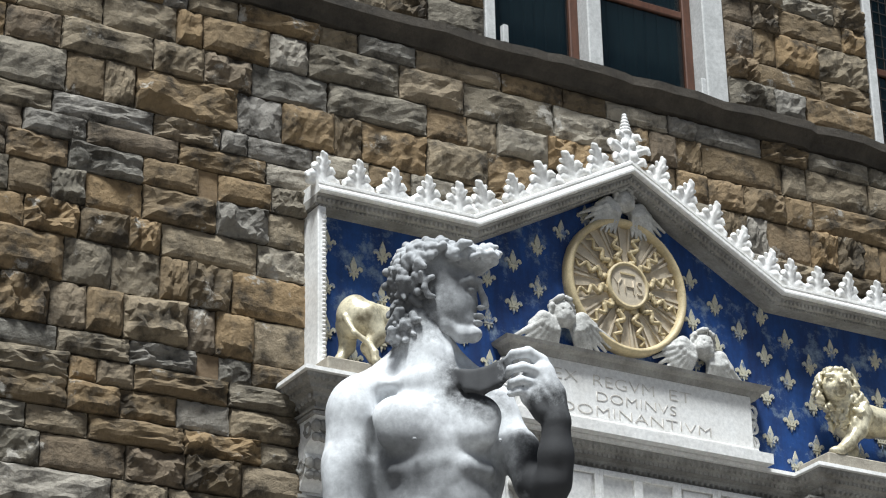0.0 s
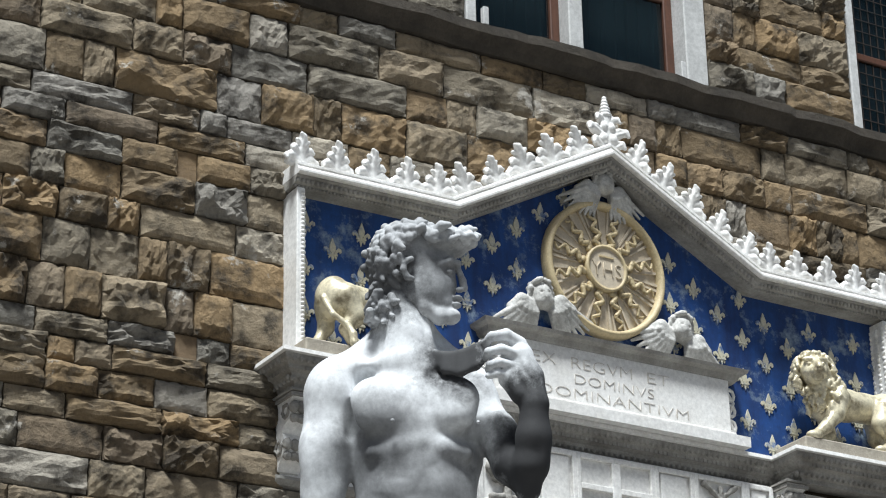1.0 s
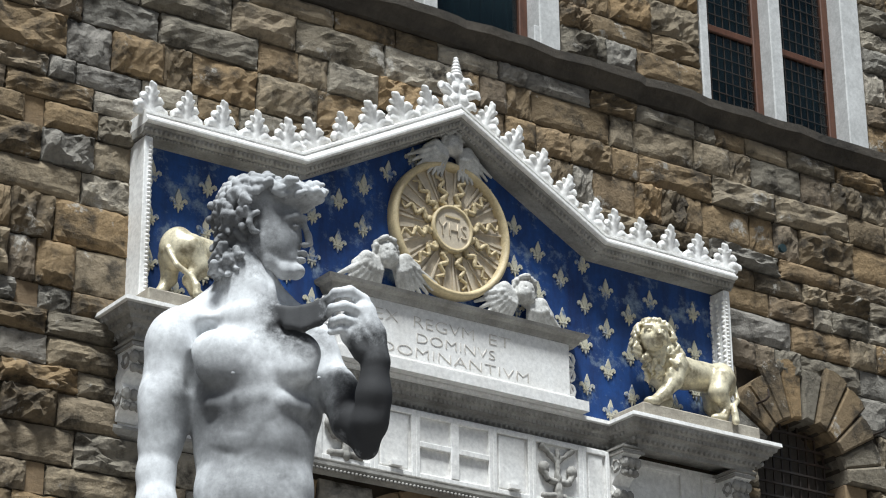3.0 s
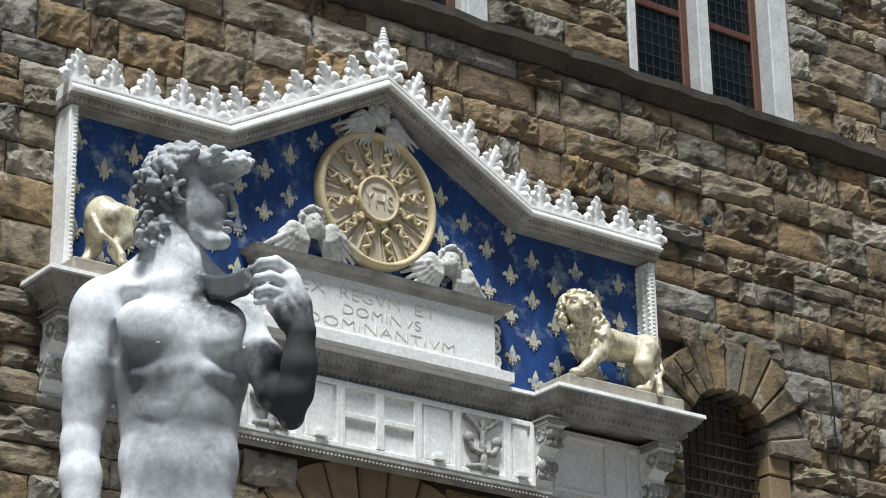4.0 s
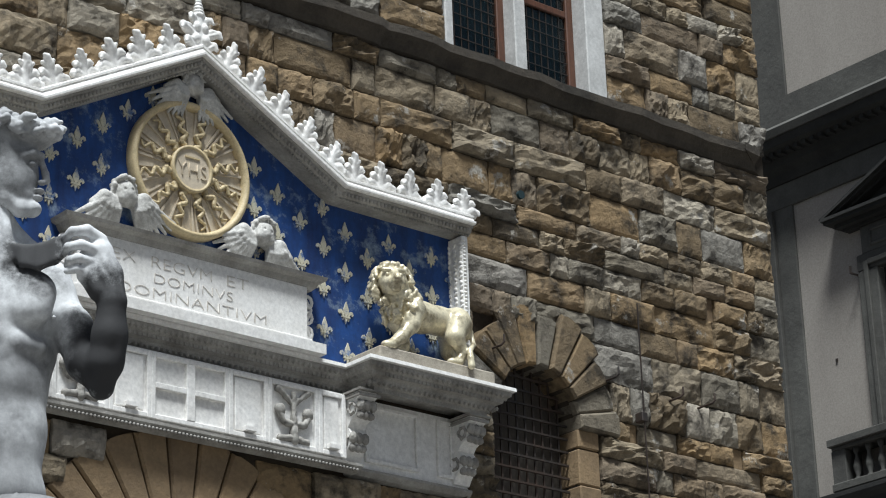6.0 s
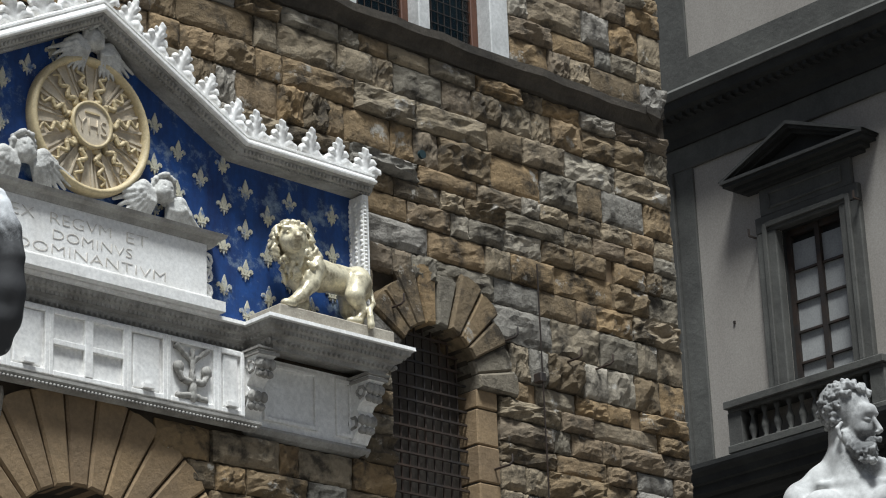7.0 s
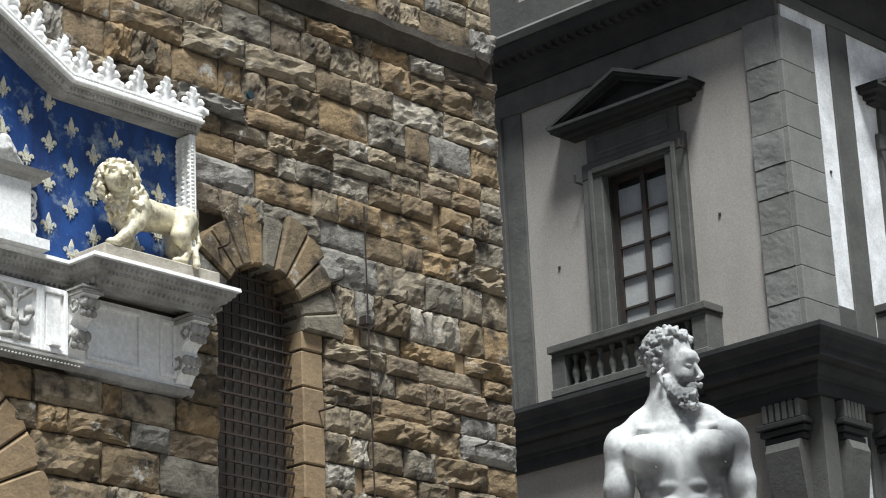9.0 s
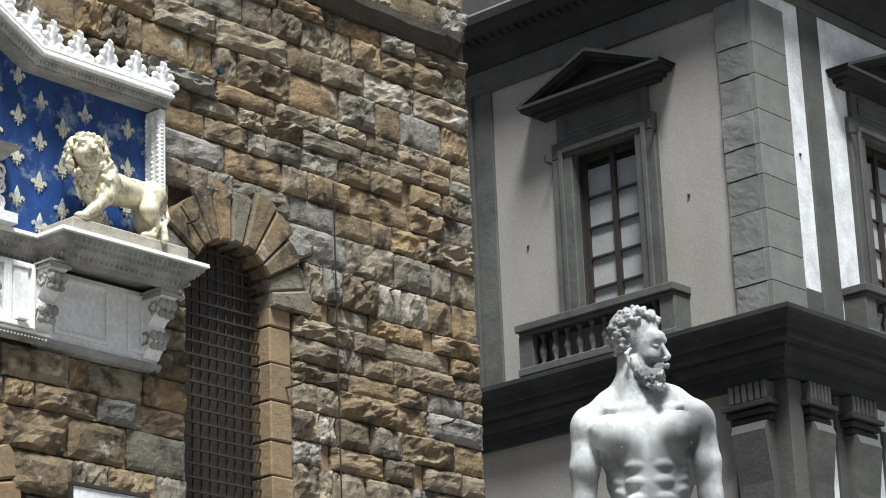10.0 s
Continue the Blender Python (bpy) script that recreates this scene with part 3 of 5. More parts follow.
for i in range(94):
    blob(bm, (-1.86 + 0.04 * i, -0.185, 7.905), (0.016, 0.02, 0.016))
tagged(fpart("bead_moulding", bm, M_MOULD), kind="stuff")
# Recessed panels under the lions and scroll brackets.
for s in (-1, 1):
    a, b = sorted((s * 1.8, s * 3.34))
    fpart("recessed_panel", boxes((a, b, -0.06, 0.05, 7.98, 8.64)), M_MARBLE, label="stained marble panel")
    panel_frame(a + 0.25, b - 0.62, 8.04, 8.6, 0.04, -0.09, -0.058)
    panel_frame(*sorted((s * 2.95, s * 3.16)), 8.04, 8.6, 0.04, -0.09, -0.058)
    for xc in (1.88, 3.24):
        bm = bmesh.new()
        side = [(0.05, 8.64), (-0.34, 8.64), (-0.35, 8.56), (-0.3, 8.53), (-0.31, 8.46), (-0.27, 8.38), (-0.2, 8.35), (-0.16, 8.3), (-0.2, 8.24), (-0.19, 8.14), (-0.12, 8.06), (-0.08, 8.0), (0.05, 7.98)]
        prism(bm, side, s * xc - 0.1, s * xc + 0.1, lambda u, v, h: (h, u, v))
        bracket = fpart("scroll_bracket", bm, M_MARBLE)
        bm = boxes((s * xc - 0.125, s * xc + 0.125, -0.37, 0.05, 8.56, 8.585), (s * xc - 0.135, s * xc + 0.135, -0.385, 0.05, 8.6, 8.618))
        for z, y in ((8.48, -0.32), (8.2, -0.2)):
            for k in (-1, 0, 1):
                blob(bm, (s * xc + k * 0.07, y, z), (0.045, 0.04, 0.055))
                blob(bm, (s * xc + k * 0.06, y + 0.02, z - 0.09), (0.04, 0.035, 0.04))
            for q in (-1, 1):
                limb(bm, *[(s * xc + q * 0.105, y + 0.09 + 0.055 * math.cos(a), z - 0.02 + 0.055 * math.sin(a), 0.014) for a in (0, 1, 2, 3, 4, 5, 6.28)])
        for v in bm.verts:
            v.co += 0.01 * Vector((noise.noise(v.co * 30), noise.noise(v.co * 30 + Vector((3, 0, 0))), noise.noise(v.co * 30 + Vector((0, 5, 0)))))
        fpart("bracket_carving", bm, M_MOULD, label="carved acanthus scrolls")
# Inscribed tablet.
bm = boxes((-1.26, 1.26, -0.24, 0.0, 9.0, 9.52), (-1.3, 1.3, -0.26, 0.0, 8.984, 9.02), bevel=0.006)
box(bm, -1.42, 1.42, -0.31, 0.0, 8.884, 8.98)
tablet = fpart("tablet", bm, M_MARBLE, label="inscribed white marble tablet")
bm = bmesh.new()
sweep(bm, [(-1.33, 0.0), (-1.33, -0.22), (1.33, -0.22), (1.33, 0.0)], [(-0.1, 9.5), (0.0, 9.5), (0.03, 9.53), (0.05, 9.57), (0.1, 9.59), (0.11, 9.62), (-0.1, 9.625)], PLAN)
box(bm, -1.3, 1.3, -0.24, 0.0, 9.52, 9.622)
fpart("tablet_cornice", bm, M_MOULD, tablet, "grey tablet cornice")
for s in (-1, 1):
    bm = bmesh.new()
    for z0, sg in ((9.42, 1), (9.27, -1), (9.12, 1)):
        limb(bm, *[(s * (1.345 + 0.045 * math.cos(a)), -0.14, z0 + 0.055 * math.sin(a), 0.017) for a in (0, 0.8, 1.6, 2.4, 3.2, 4, 4.8, 5.6, 6.28)])
    limb(bm, (s * 1.3, -0.14, 9.46, 0.016), (s * 1.38, -0.14, 9.35, 0.016), (s * 1.31, -0.14, 9.2, 0.016), (s * 1.38, -0.14, 9.04, 0.02))
    fpart("side_scroll", bm, M_MARBLE, tablet, "openwork marble scroll", True)
for line, z, size, start, wide in (("REX REGVM ET", 9.335, 0.15, -1.04, 1.62), ("DOMINVS", 9.195, 0.13, -0.46, 0.86), ("DOMINANTIVM", 9.055, 0.135, -0.84, 1.62)):
    pitch = wide / (len(line) - 0.25)
    for word in line.split():
        me = text_mesh(word, size, 0.004, "LEFT")
        low = min(v.co.x for v in me.vertices)
        stretch = (len(word) - 0.25) * pitch / (max(v.co.x for v in me.vertices) - low)
        me.transform(Matrix.Translation((start, -0.241, z - 8.88)) @ Matrix.Rotation(radians(90), 4, "X") @ Matrix.Diagonal((stretch, 1, 1, 1)) @ Matrix.Translation((-low, 0, 0)))
        me.materials.append(M_LETTER)
        ob = new("inscription_word", me)
        ob.parent = tablet
        tagged(ob, "faded capital letters reading " + word)
        start += (len(word) + 1) * pitch

# Sun medallion.
TOM = lambda x, y, z: (x, -z, y)
bm = lathe(bmesh.new(), [(0.0, 0.03), (MR - 0.02, 0.03), (MR - 0.02, 0.1), (0.24, 0.12), (0.0, 0.12)], (0, 0, MZ), 48, TOM)
medal = fpart("medallion", bm, M_CREAM, label="cream stone sun medallion")
bm = bmesh.new()
sweep(bm, [((MR - 0.03) * math.cos(a), (MR - 0.03) * math.sin(a)) for a in [2 * math.pi * i / 56 for i in range(56)]],
      [(-0.035, 0.0), (-0.035, 0.14), (-0.02, 0.18), (0.01, 0.19), (0.035, 0.16), (0.035, 0.0)], lambda u, v, h: (u, -h, v + MZ), True)
fpart("rim", bm, M_GILT, medal, "ochre gilt rim", True)
bm = lathe(bmesh.new(), [(0.0, 0.1), (0.2, 0.1), (0.2, 0.165), (0.0, 0.165)], (0, 0, MZ), 32, TOM)
fpart("disc", bm, M_CREAM, medal)
bm = bmesh.new()
sweep(bm, [(0.21 * math.cos(a), 0.21 * math.sin(a)) for a in [2 * math.pi * i / 36 for i in range(36)]],
      [(-0.018, 0.1), (-0.014, 0.18), (0.014, 0.18), (0.018, 0.1)], lambda u, v, h: (u, -h, v + MZ), True)
fpart("disc_rim", bm, M_GILT, medal, smooth=True)
for i in range(12):
    a0 = 2 * math.pi * (i + 0.5) / 12
    bm = bmesh.new()
    pts = []
    for j in range(15):
        r = 0.24 + 0.023 * j
        w = 0.035 * math.sin(j * 1.15) * (1 if i % 2 else -1)
        pts.append((r * math.cos(a0) - w * math.sin(a0), -0.13 - 0.02 * math.sin(j * 0.22), MZ + r * math.sin(a0) + w * math.cos(a0), 0.031 * (1 - j / 22)))
    limb(bm, *pts)
    fpart("wavy_ray", bm, M_GILT, medal, "gilt wavy ray", True)
    bm = bmesh.new()
    for off in (-0.19, -0.1, 0.1, 0.19) if i % 2 else (-0.13, 0.13):
        a = a0 + off
        c, s = math.cos(a), math.sin(a)
        prism(bm, [(0.25 * c - 0.004 * s, MZ + 0.25 * s + 0.004 * c), (0.25 * c + 0.004 * s, MZ + 0.25 * s - 0.004 * c), (0.6 * c + 0.013 * s, MZ + 0.6 * s - 0.013 * c), (0.6 * c - 0.013 * s, MZ + 0.6 * s + 0.013 * c)], -0.128, -0.09)
    fpart("straight_ray", bm, M_CREAM, medal)
me = text_mesh("YHS", 0.21, 0.008)
me.transform(Matrix.Translation((0, -0.168, MZ - 0.085 - 8.88)) @ Matrix.Rotation(radians(90), 4, "X") @ Matrix.Diagonal((0.9, 1, 1, 1)))
me.materials.append(M_CREAM)
ob = new("monogram", me)
ob.parent = medal
tagged(ob, "raised letters reading YHS")
fpart("monogram_bar", boxes((-0.08, 0.08, -0.176, -0.16, MZ + 0.1, MZ + 0.115)), M_GILT, medal)

# ---- palace windows ----
def palace_window(x0, x1, xc, right, name, leaded=False):
    z0, z1 = 12.61, 15.4
    w = empty(name, "tall palace window with white stone jambs, brown wooden casements and dark curtains", "window", "structure", at=(xc, 0, z0))

    def wp(nm, bm, m, parent=None, label=""):
        for v in bm.verts:
            v.co -= Vector((xc, 0, z0))
        return part(nm, bm, m, parent or w, label)

    for a, b in ((x0 - 0.01, x0 + 0.1), (x1 - right, x1 + 0.1)):
        wp("jamb", boxes((a, b, -0.05, 0.3, z0, z1), bevel=0.012), M_FRAME)
    wp("mullion", boxes((xc - 0.06, xc + 0.1, -0.02, 0.24, z0, z1), bevel=0.012), M_FRAME, label="white stone mullion")
    wp("head", boxes((x0 - 0.1, x1 + 0.1, -0.05, 0.6, z1, z1 + 0.3)), M_FRAME)
    for a, b in ((x0 + 0.1, xc - 0.06), (xc + 0.1, x1 - right)):
        f = 0.1
        case = wp("casement", boxes((a, a + f, 0.14, 0.22, z0 + 0.02, z1), (b - f, b, 0.14, 0.22, z0 + 0.02, z1), (a + f, b - f, 0.14, 0.22, z0 + 0.02, z0 + 0.14), (a + f, b - f, 0.145, 0.215, z0 + 0.95, z0 + 1.03), bevel=0.01), M_WOOD, label="brown wooden casement")
        for za, zb in ((z0 + 0.14, z0 + 0.95), (z0 + 1.03, z1)):
            ob = wp("pane", boxes((a + f, b - f, 0.175, 0.183, za, zb)), M_GLASS, case)
            ob.visible_shadow = False
            if leaded:
                bars = [(a + f + (b - a - 2 * f) * i / 7 - 0.004, a + f + (b - a - 2 * f) * i / 7 + 0.004, 0.165, 0.174, za, zb) for i in range(1, 7)]
                n = round((zb - za) / 0.14)
                bars += [(a + f, b - f, 0.158, 0.165, za + (zb - za) * i / n - 0.004, za + (zb - za) * i / n + 0.004) for i in range(1, n)]
                tagged(wp("lattice", boxes(*bars), M_IRON, ob, "fine dark lead lattice"), kind="stuff")
        bm = bmesh.new()
        n = 26
        pts = [(a + (b - a) * i / n, 0.42 + 0.03 * math.sin(i * 1.9) + 0.01 * math.sin(i * 4.3)) for i in range(n + 1)]
        for p, q in zip(pts, pts[1:]):
            box(bm, p[0], q[0], min(p[1], q[1]), min(p[1], q[1]) + 0.02 + abs(p[1] - q[1]), z0 + 0.05, z1)
        wp("curtain", bm, M_CURTAIN, label="dark green curtain")
    for xs in () if leaded else (x0 + 0.16, x1 - 0.24):
        wp("sill_lamp", boxes((xs - 0.03, xs + 0.03, -0.12, -0.06, z0 - 0.01, z0 + 0.18), bevel=0.008), M_FRAME, label="small white box lamp")
    return w


palace_window(-1.24, 1.38, -0.04, 0.15, "window_1")
palace_window(3.29, 5.45, 4.33, 0.17, "window_2", True)
# Added near-black sheet: the darkness of unlit rooms behind the openings, as colour.
thing("room_walls", boxes((X0 + 0.7, X1 - 0.7, 2.4, 2.6, 0, ZTOP)), M_CURTAIN, "near-black backing for the unlit rooms behind the windows", "wall", "structure")
# Barred arched window.
barred = empty("window_3", "arched window closed by an iron grille", "window", "structure", at=(4.29, 0, 6.0))
bm = boxes((3.745, 4.835, 0.24, 0.3, 6.0, 9.42))
for v in bm.verts:
    v.co -= Vector((4.29, 0, 6.0))
part("shutter", bm, mat("grey_brown_board", (0.085, 0.072, 0.058), (0.045, 0.038, 0.032), 0.8, stretch=(8, 1, 0.6), stain=3), barred, "grey-brown boarded shutter")
for i in range(1, 10):
    x = -0.55 + 0.11 * i
    h = 2.86 + math.sqrt(max(0, 0.55 ** 2 - x * x))
    part("upright_bar", boxes((x - 0.009, x + 0.009, 0.12, 0.138, 0.0, h)), M_IRON, barred)
for i in range(26):
    z = 0.06 + 0.135 * i
    w = 0.55 if z < 2.86 else math.sqrt(max(0.0, 0.55 ** 2 - (z - 2.86) ** 2))
    if w > 0.05:
        part("cross_bar", boxes((-w, w, 0.098, 0.12, z, z + 0.02)), M_IRON, barred)
# Portal door below.
door = empty("door_1", "dark wooden portal door", "door", "structure", at=(0.1, 0.5, 0))
for s in (-1, 1):
    a, b = sorted((s * 0.005, s * 0.81))
    part("door_leaf", boxes((a, b, 0.0, 0.1, 0, 7.0), bevel=0.01), M_WOOD, door)
# White banner board on a stand by the portal.
sign = empty("notice_board", "white notice board in a dark metal frame", "sign", at=(2.3, -0.6, 0))
part("board", boxes((-0.42, 0.42, -0.012, 0.012, 5.6, 6.505)), M_WHITE_STUCCO, sign)
part("top_rail", boxes((-0.45, 0.45, -0.025, 0.025, 6.51, 6.54)), M_IRON, sign)
for s in (-1, 1):
    part("post", boxes((s * 0.44 - 0.015, s * 0.44 + 0.015, -0.02, 0.02, 0, 6.508)), M_IRON, sign)

# ---- gallery facades ----
TO_N = lambda u, o, z: (UX - o, u, z)
TO_W = lambda u, o, z: (u, UY - o, z)


def fb(bm, to, u0, u1, o0, o1, z0, z1, bevel=0.0):
    p, q = to(u0, o0, z0), to(u1, o1, z1)
    return box(bm, *sorted((p[0], q[0])), *sorted((p[1], q[1])), z0, z1, bevel=bevel)


def gbox(name, material, to, *dims, parent=None, label="", bevel=0.012, sub=""):
    """One part for each box; with no parent, the later ones belong to the first."""
    head = None
    for d in dims:
        ob = gpart(name if head is None or not sub else sub, fb(bmesh.new(), to, *d, bevel=bevel), material, head if head and sub else parent, label if head is None else "")
        head = head or ob
    return head


def gallery_window(to, c):
    """A pedimented window about u = c."""
    w = gbox("window", M_SERENA, to, (c - 1.18, c - 0.72, -0.1, 0.1, 14.3, 17.4), (c + 0.72, c + 1.18, -0.1, 0.1, 14.3, 17.4), (c - 1.18, c + 1.18, -0.1, 0.1, 17.4, 17.72), label="grey stone pedimented window surround", bevel=0.02, sub="jamb")
    gbox("inner_frame", M_SERENA, to, (c - 1.0, c - 0.9, 0.1, 0.15, 14.3, 17.55), (c + 0.9, c + 1.0, 0.1, 0.15, 14.3, 17.55), (c - 0.9, c + 0.9, 0.1, 0.15, 17.47, 17.57), parent=w)
    gbox("frieze", M_SERENA, to, (c - 1.05, c + 1.05, -0.1, 0.08, 17.72, 18.24), parent=w)
    gbox("frieze_frame", M_SERENA, to, (c - 0.8, c + 0.8, 0.08, 0.11, 18.1, 18.15), (c - 0.8, c + 0.8, 0.08, 0.11, 17.82, 17.87), (c - 0.85, c - 0.8, 0.08, 0.11, 17.82, 18.15), (c + 0.8, c + 0.85, 0.08, 0.11, 17.82, 18.15), parent=w)
    # Pediment: base mouldings, field and raking mouldings.
    bm = bmesh.new()
    for k, (e, o, za, zb) in enumerate(((1.36, 0.16, 18.24, 18.3), (1.46, 0.28, 18.3, 18.38), (1.6, 0.42, 18.38, 18.44), (1.64, 0.46, 18.44, 18.5))):
        fb(bm, to, c - e, c + e, -0.1, o, za, zb)
    tilt = lambda u, v, h: to(u, h, v)
    prism(bm, [(c - 1.4, 18.5), (c + 1.4, 18.5), (c, 19.0)], -0.1, 0.1, tilt)
    for d0, d1, o in ((0.0, 0.07, 0.46), (0.07, 0.13, 0.4), (0.13, 0.2, 0.28)):
        for s in (-1, 1):
            e0, e1 = 1.68, 0.0
            prism(bm, [(c + s * e0, 18.5 - d0 * 0.2), (c, 19.2 - d0), (c, 19.2 - d1), (c + s * (e0 - (d1 * 1.9)), 18.5)], -0.1, o, tilt)
    gpart("pediment", bm, M_DARKSTONE, w, "near-black triangular pediment")
    # Recessed casement with blinds.
    gbox("casement", M_IRON, to, (c - 0.72, c - 0.62, -0.28, -0.18, 14.3, 17.4), (c + 0.62, c + 0.72, -0.28, -0.18, 14.3, 17.4), (c - 0.05, c + 0.05, -0.28, -0.16, 14.3, 17.4), (c - 0.62, c + 0.62, -0.28, -0.18, 17.28, 17.4), parent=w, label="dark casement frame", bevel=0)
    rows = [14.3 + 0.575 * i for i in range(1, 6)]
    gbox("glazing_bar", M_IRON, to, *[(c - 0.62, c + 0.62, -0.26, -0.19, z - 0.02, z + 0.02) for z in rows[:-1]], parent=w, bevel=0)
    for s in (-1, 1):
        for z in (14.3, *rows[:-1]):
            a, b = sorted((c + s * 0.05, c + s * 0.62))
            gbox("pane", M_BLIND, to, (a, b, -0.25, -0.24, z + 0.02, z + 0.555), parent=w, label="pane with a pale blind", bevel=0)
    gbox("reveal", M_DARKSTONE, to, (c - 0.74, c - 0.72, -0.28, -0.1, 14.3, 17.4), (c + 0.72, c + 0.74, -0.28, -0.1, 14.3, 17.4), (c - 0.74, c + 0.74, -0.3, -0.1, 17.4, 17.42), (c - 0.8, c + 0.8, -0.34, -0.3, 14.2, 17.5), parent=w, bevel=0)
    for s in (-1, 1):
        gbox("hook", M_IRON, to, (c + s * 1.2 - 0.015, c + s * 1.2 + 0.015, 0.05, 0.28, 17.35, 17.38), (c + s * 1.2 - 0.015, c + s * 1.2 + 0.015, 0.25, 0.28, 17.38, 17.5), parent=w, bevel=0)


def balustrade(to, c):
    b = gbox("balustrade", M_SERENA, to, (c - 1.82, c + 1.75, -0.1, 0.52, 14.2, 14.34), (c - 1.76, c + 1.7, -0.1, 0.46, 14.13, 14.2), (c - 1.8, c + 1.72, -0.1, 0.5, 13.38, 13.52), label="grey stone window balustrade", sub="rail")
    for u in (c - 1.62, c + 1.56):
        gbox("pier", M_SERENA, to, (u - 0.16, u + 0.16, -0.1, 0.45, 13.52, 14.13), parent=b)
    n = 10
    for i in range(n):
        u = c - 1.3 + 2.54 * i / (n - 1)
        prof = [(0.06, 0), (0.06, 0.05), (0.035, 0.08), (0.075, 0.2), (0.08, 0.26), (0.04, 0.4), (0.03, 0.48), (0.055, 0.52), (0.06, 0.61)]
        p = to(u, 0.33, 13.52)
        gpart("baluster", lathe(bmesh.new(), prof, p, 10), M_SERENA, b, smooth=True)


def shell(to, a, b, z0, z1, holes):
    """Stucco 10 cm thick with rectangular holes."""
    bm = bmesh.new()
    cuts = sorted({a, b, *(h[0] for h in holes), *(h[1] for h in holes)})
    for p, q in zip(cuts, cuts[1:]):
        z = z0
        for h in holes:
            if h[0] <= p + 1e-6 and h[1] >= q - 1e-6:
                fb(bm, to, p, q, -0.1, -0.01, z, h[2])
                z = h[3]
        fb(bm, to, p, q, -0.1, -0.01, z, z1)
    return bm


WN, WW = 8.78, 25.95
gpart("north_wall", shell(TO_N, 6.08, 27.4, 9.0, 26, [(WN - 0.73, WN + 0.73, 14.3, 17.41)]), M_STUCCO, label="cream stucco toned darker for the shaded street side")
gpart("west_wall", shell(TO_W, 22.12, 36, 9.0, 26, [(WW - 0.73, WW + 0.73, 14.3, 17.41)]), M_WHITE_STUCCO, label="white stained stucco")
gallery_window(TO_N, WN)
gallery_window(TO_W, WW)
balustrade(TO_N, 8.95)
balustrade(TO_W, WW)
gbox("wall_strip", M_SERENA, TO_N, (11.4, 11.85, -0.05, 0.04, 13.4, 19.23), (11.85, 13.0, -0.05, 0.12, 13.4, 19.23))
gbox("wall_band", M_SERENA, TO_N, (5.44, 27.4, -0.05, 0.05, 19.23, 19.7))
gbox("wall_band", M_SERENA, TO_W, (22.0, 36, -0.05, 0.05, 19.5, 19.75))
gbox("wall_strip", M_SERENA, TO_W, (23.5, 24.1, -0.05, 0.03, 13.4, 19.5))
gbox("wall_strip", M_SERENA, TO_W, (22.95, 23.5, -0.05, 0.03, 13.4, 14.12))
gbox("wall_strip", M_SERENA, TO_W, (24.1, 36, -0.05, 0.03, 13.4, 13.6))
z = 13.38
k = 0
while z < 19.2:
    h = min(19.23 - z, (0.66, 0.58, 0.7, 0.62, 0.55, 0.64)[k % 6])
    if 19.23 - z - h < 0.2:
        h = 19.23 - z
    out = 0.07 + 0.01 * (k % 3)
    bm = fb(bmesh.new(), TO_N, 5.5, 6.14, -0.1, out, z + 0.012, z + h - 0.012)
    bmesh.ops.subdivide_edges(bm, edges=bm.edges[:], cuts=8, use_grid_fill=True)
    for v in bm.verts:
        d = noise.noise(v.co * 2.3) + 0.5 * noise.noise(v.co * 6)
        v.co.x += 0.012 * d + 0.005 * noise.noise(v.co * 14)
        v.co.z += 0.012 * noise.noise(v.co * 5)
    gpart("quoin", bm, M_QUOIN)
    gbox("quoin_slab", M_QUOIN, TO_W, (21.94, 22.95, -0.1, 0.05, z + 0.004, z + h - 0.004), bevel=0.008)
    z += h
    k += 1
NP = [(UX, 27.4), (UX, UY), (36, UY)]
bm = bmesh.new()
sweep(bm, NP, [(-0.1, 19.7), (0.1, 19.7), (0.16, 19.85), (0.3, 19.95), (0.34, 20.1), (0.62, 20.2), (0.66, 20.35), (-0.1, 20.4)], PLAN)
gpart("upper_cornice", bm, M_DARKSTONE, label="near-black projecting cornice")
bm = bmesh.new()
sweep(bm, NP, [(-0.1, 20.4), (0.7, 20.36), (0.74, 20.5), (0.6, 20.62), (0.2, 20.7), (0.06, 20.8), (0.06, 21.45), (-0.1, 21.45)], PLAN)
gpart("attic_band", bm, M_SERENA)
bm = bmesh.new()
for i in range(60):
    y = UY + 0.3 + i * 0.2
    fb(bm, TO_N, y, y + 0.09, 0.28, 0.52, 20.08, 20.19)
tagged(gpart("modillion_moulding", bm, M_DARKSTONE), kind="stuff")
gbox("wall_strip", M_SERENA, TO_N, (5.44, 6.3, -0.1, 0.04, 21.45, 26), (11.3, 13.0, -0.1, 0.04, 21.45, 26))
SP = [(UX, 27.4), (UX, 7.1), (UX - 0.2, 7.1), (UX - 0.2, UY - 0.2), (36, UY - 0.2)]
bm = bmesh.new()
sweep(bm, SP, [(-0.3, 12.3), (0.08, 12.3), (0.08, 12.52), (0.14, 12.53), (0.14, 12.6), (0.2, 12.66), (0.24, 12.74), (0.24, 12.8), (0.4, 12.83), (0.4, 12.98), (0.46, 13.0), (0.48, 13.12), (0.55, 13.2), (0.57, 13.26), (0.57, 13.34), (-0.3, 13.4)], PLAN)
gpart("string_cornice", bm, M_DARKSTONE, label="near-black string cornice")
gbox("corner_pier", M_SERENA, TO_N, (5.24, 6.4, -0.3, 0.1, 9.0, 12.3))
gbox("corner_pier", M_SERENA, TO_W, (22.1, 23.02, -0.2, 0.1, 9.0, 12.3))
gbox("wall_strip", M_SERENA, TO_W, (23.5, 24.55, -0.1, 0.06, 9.0, 12.3))
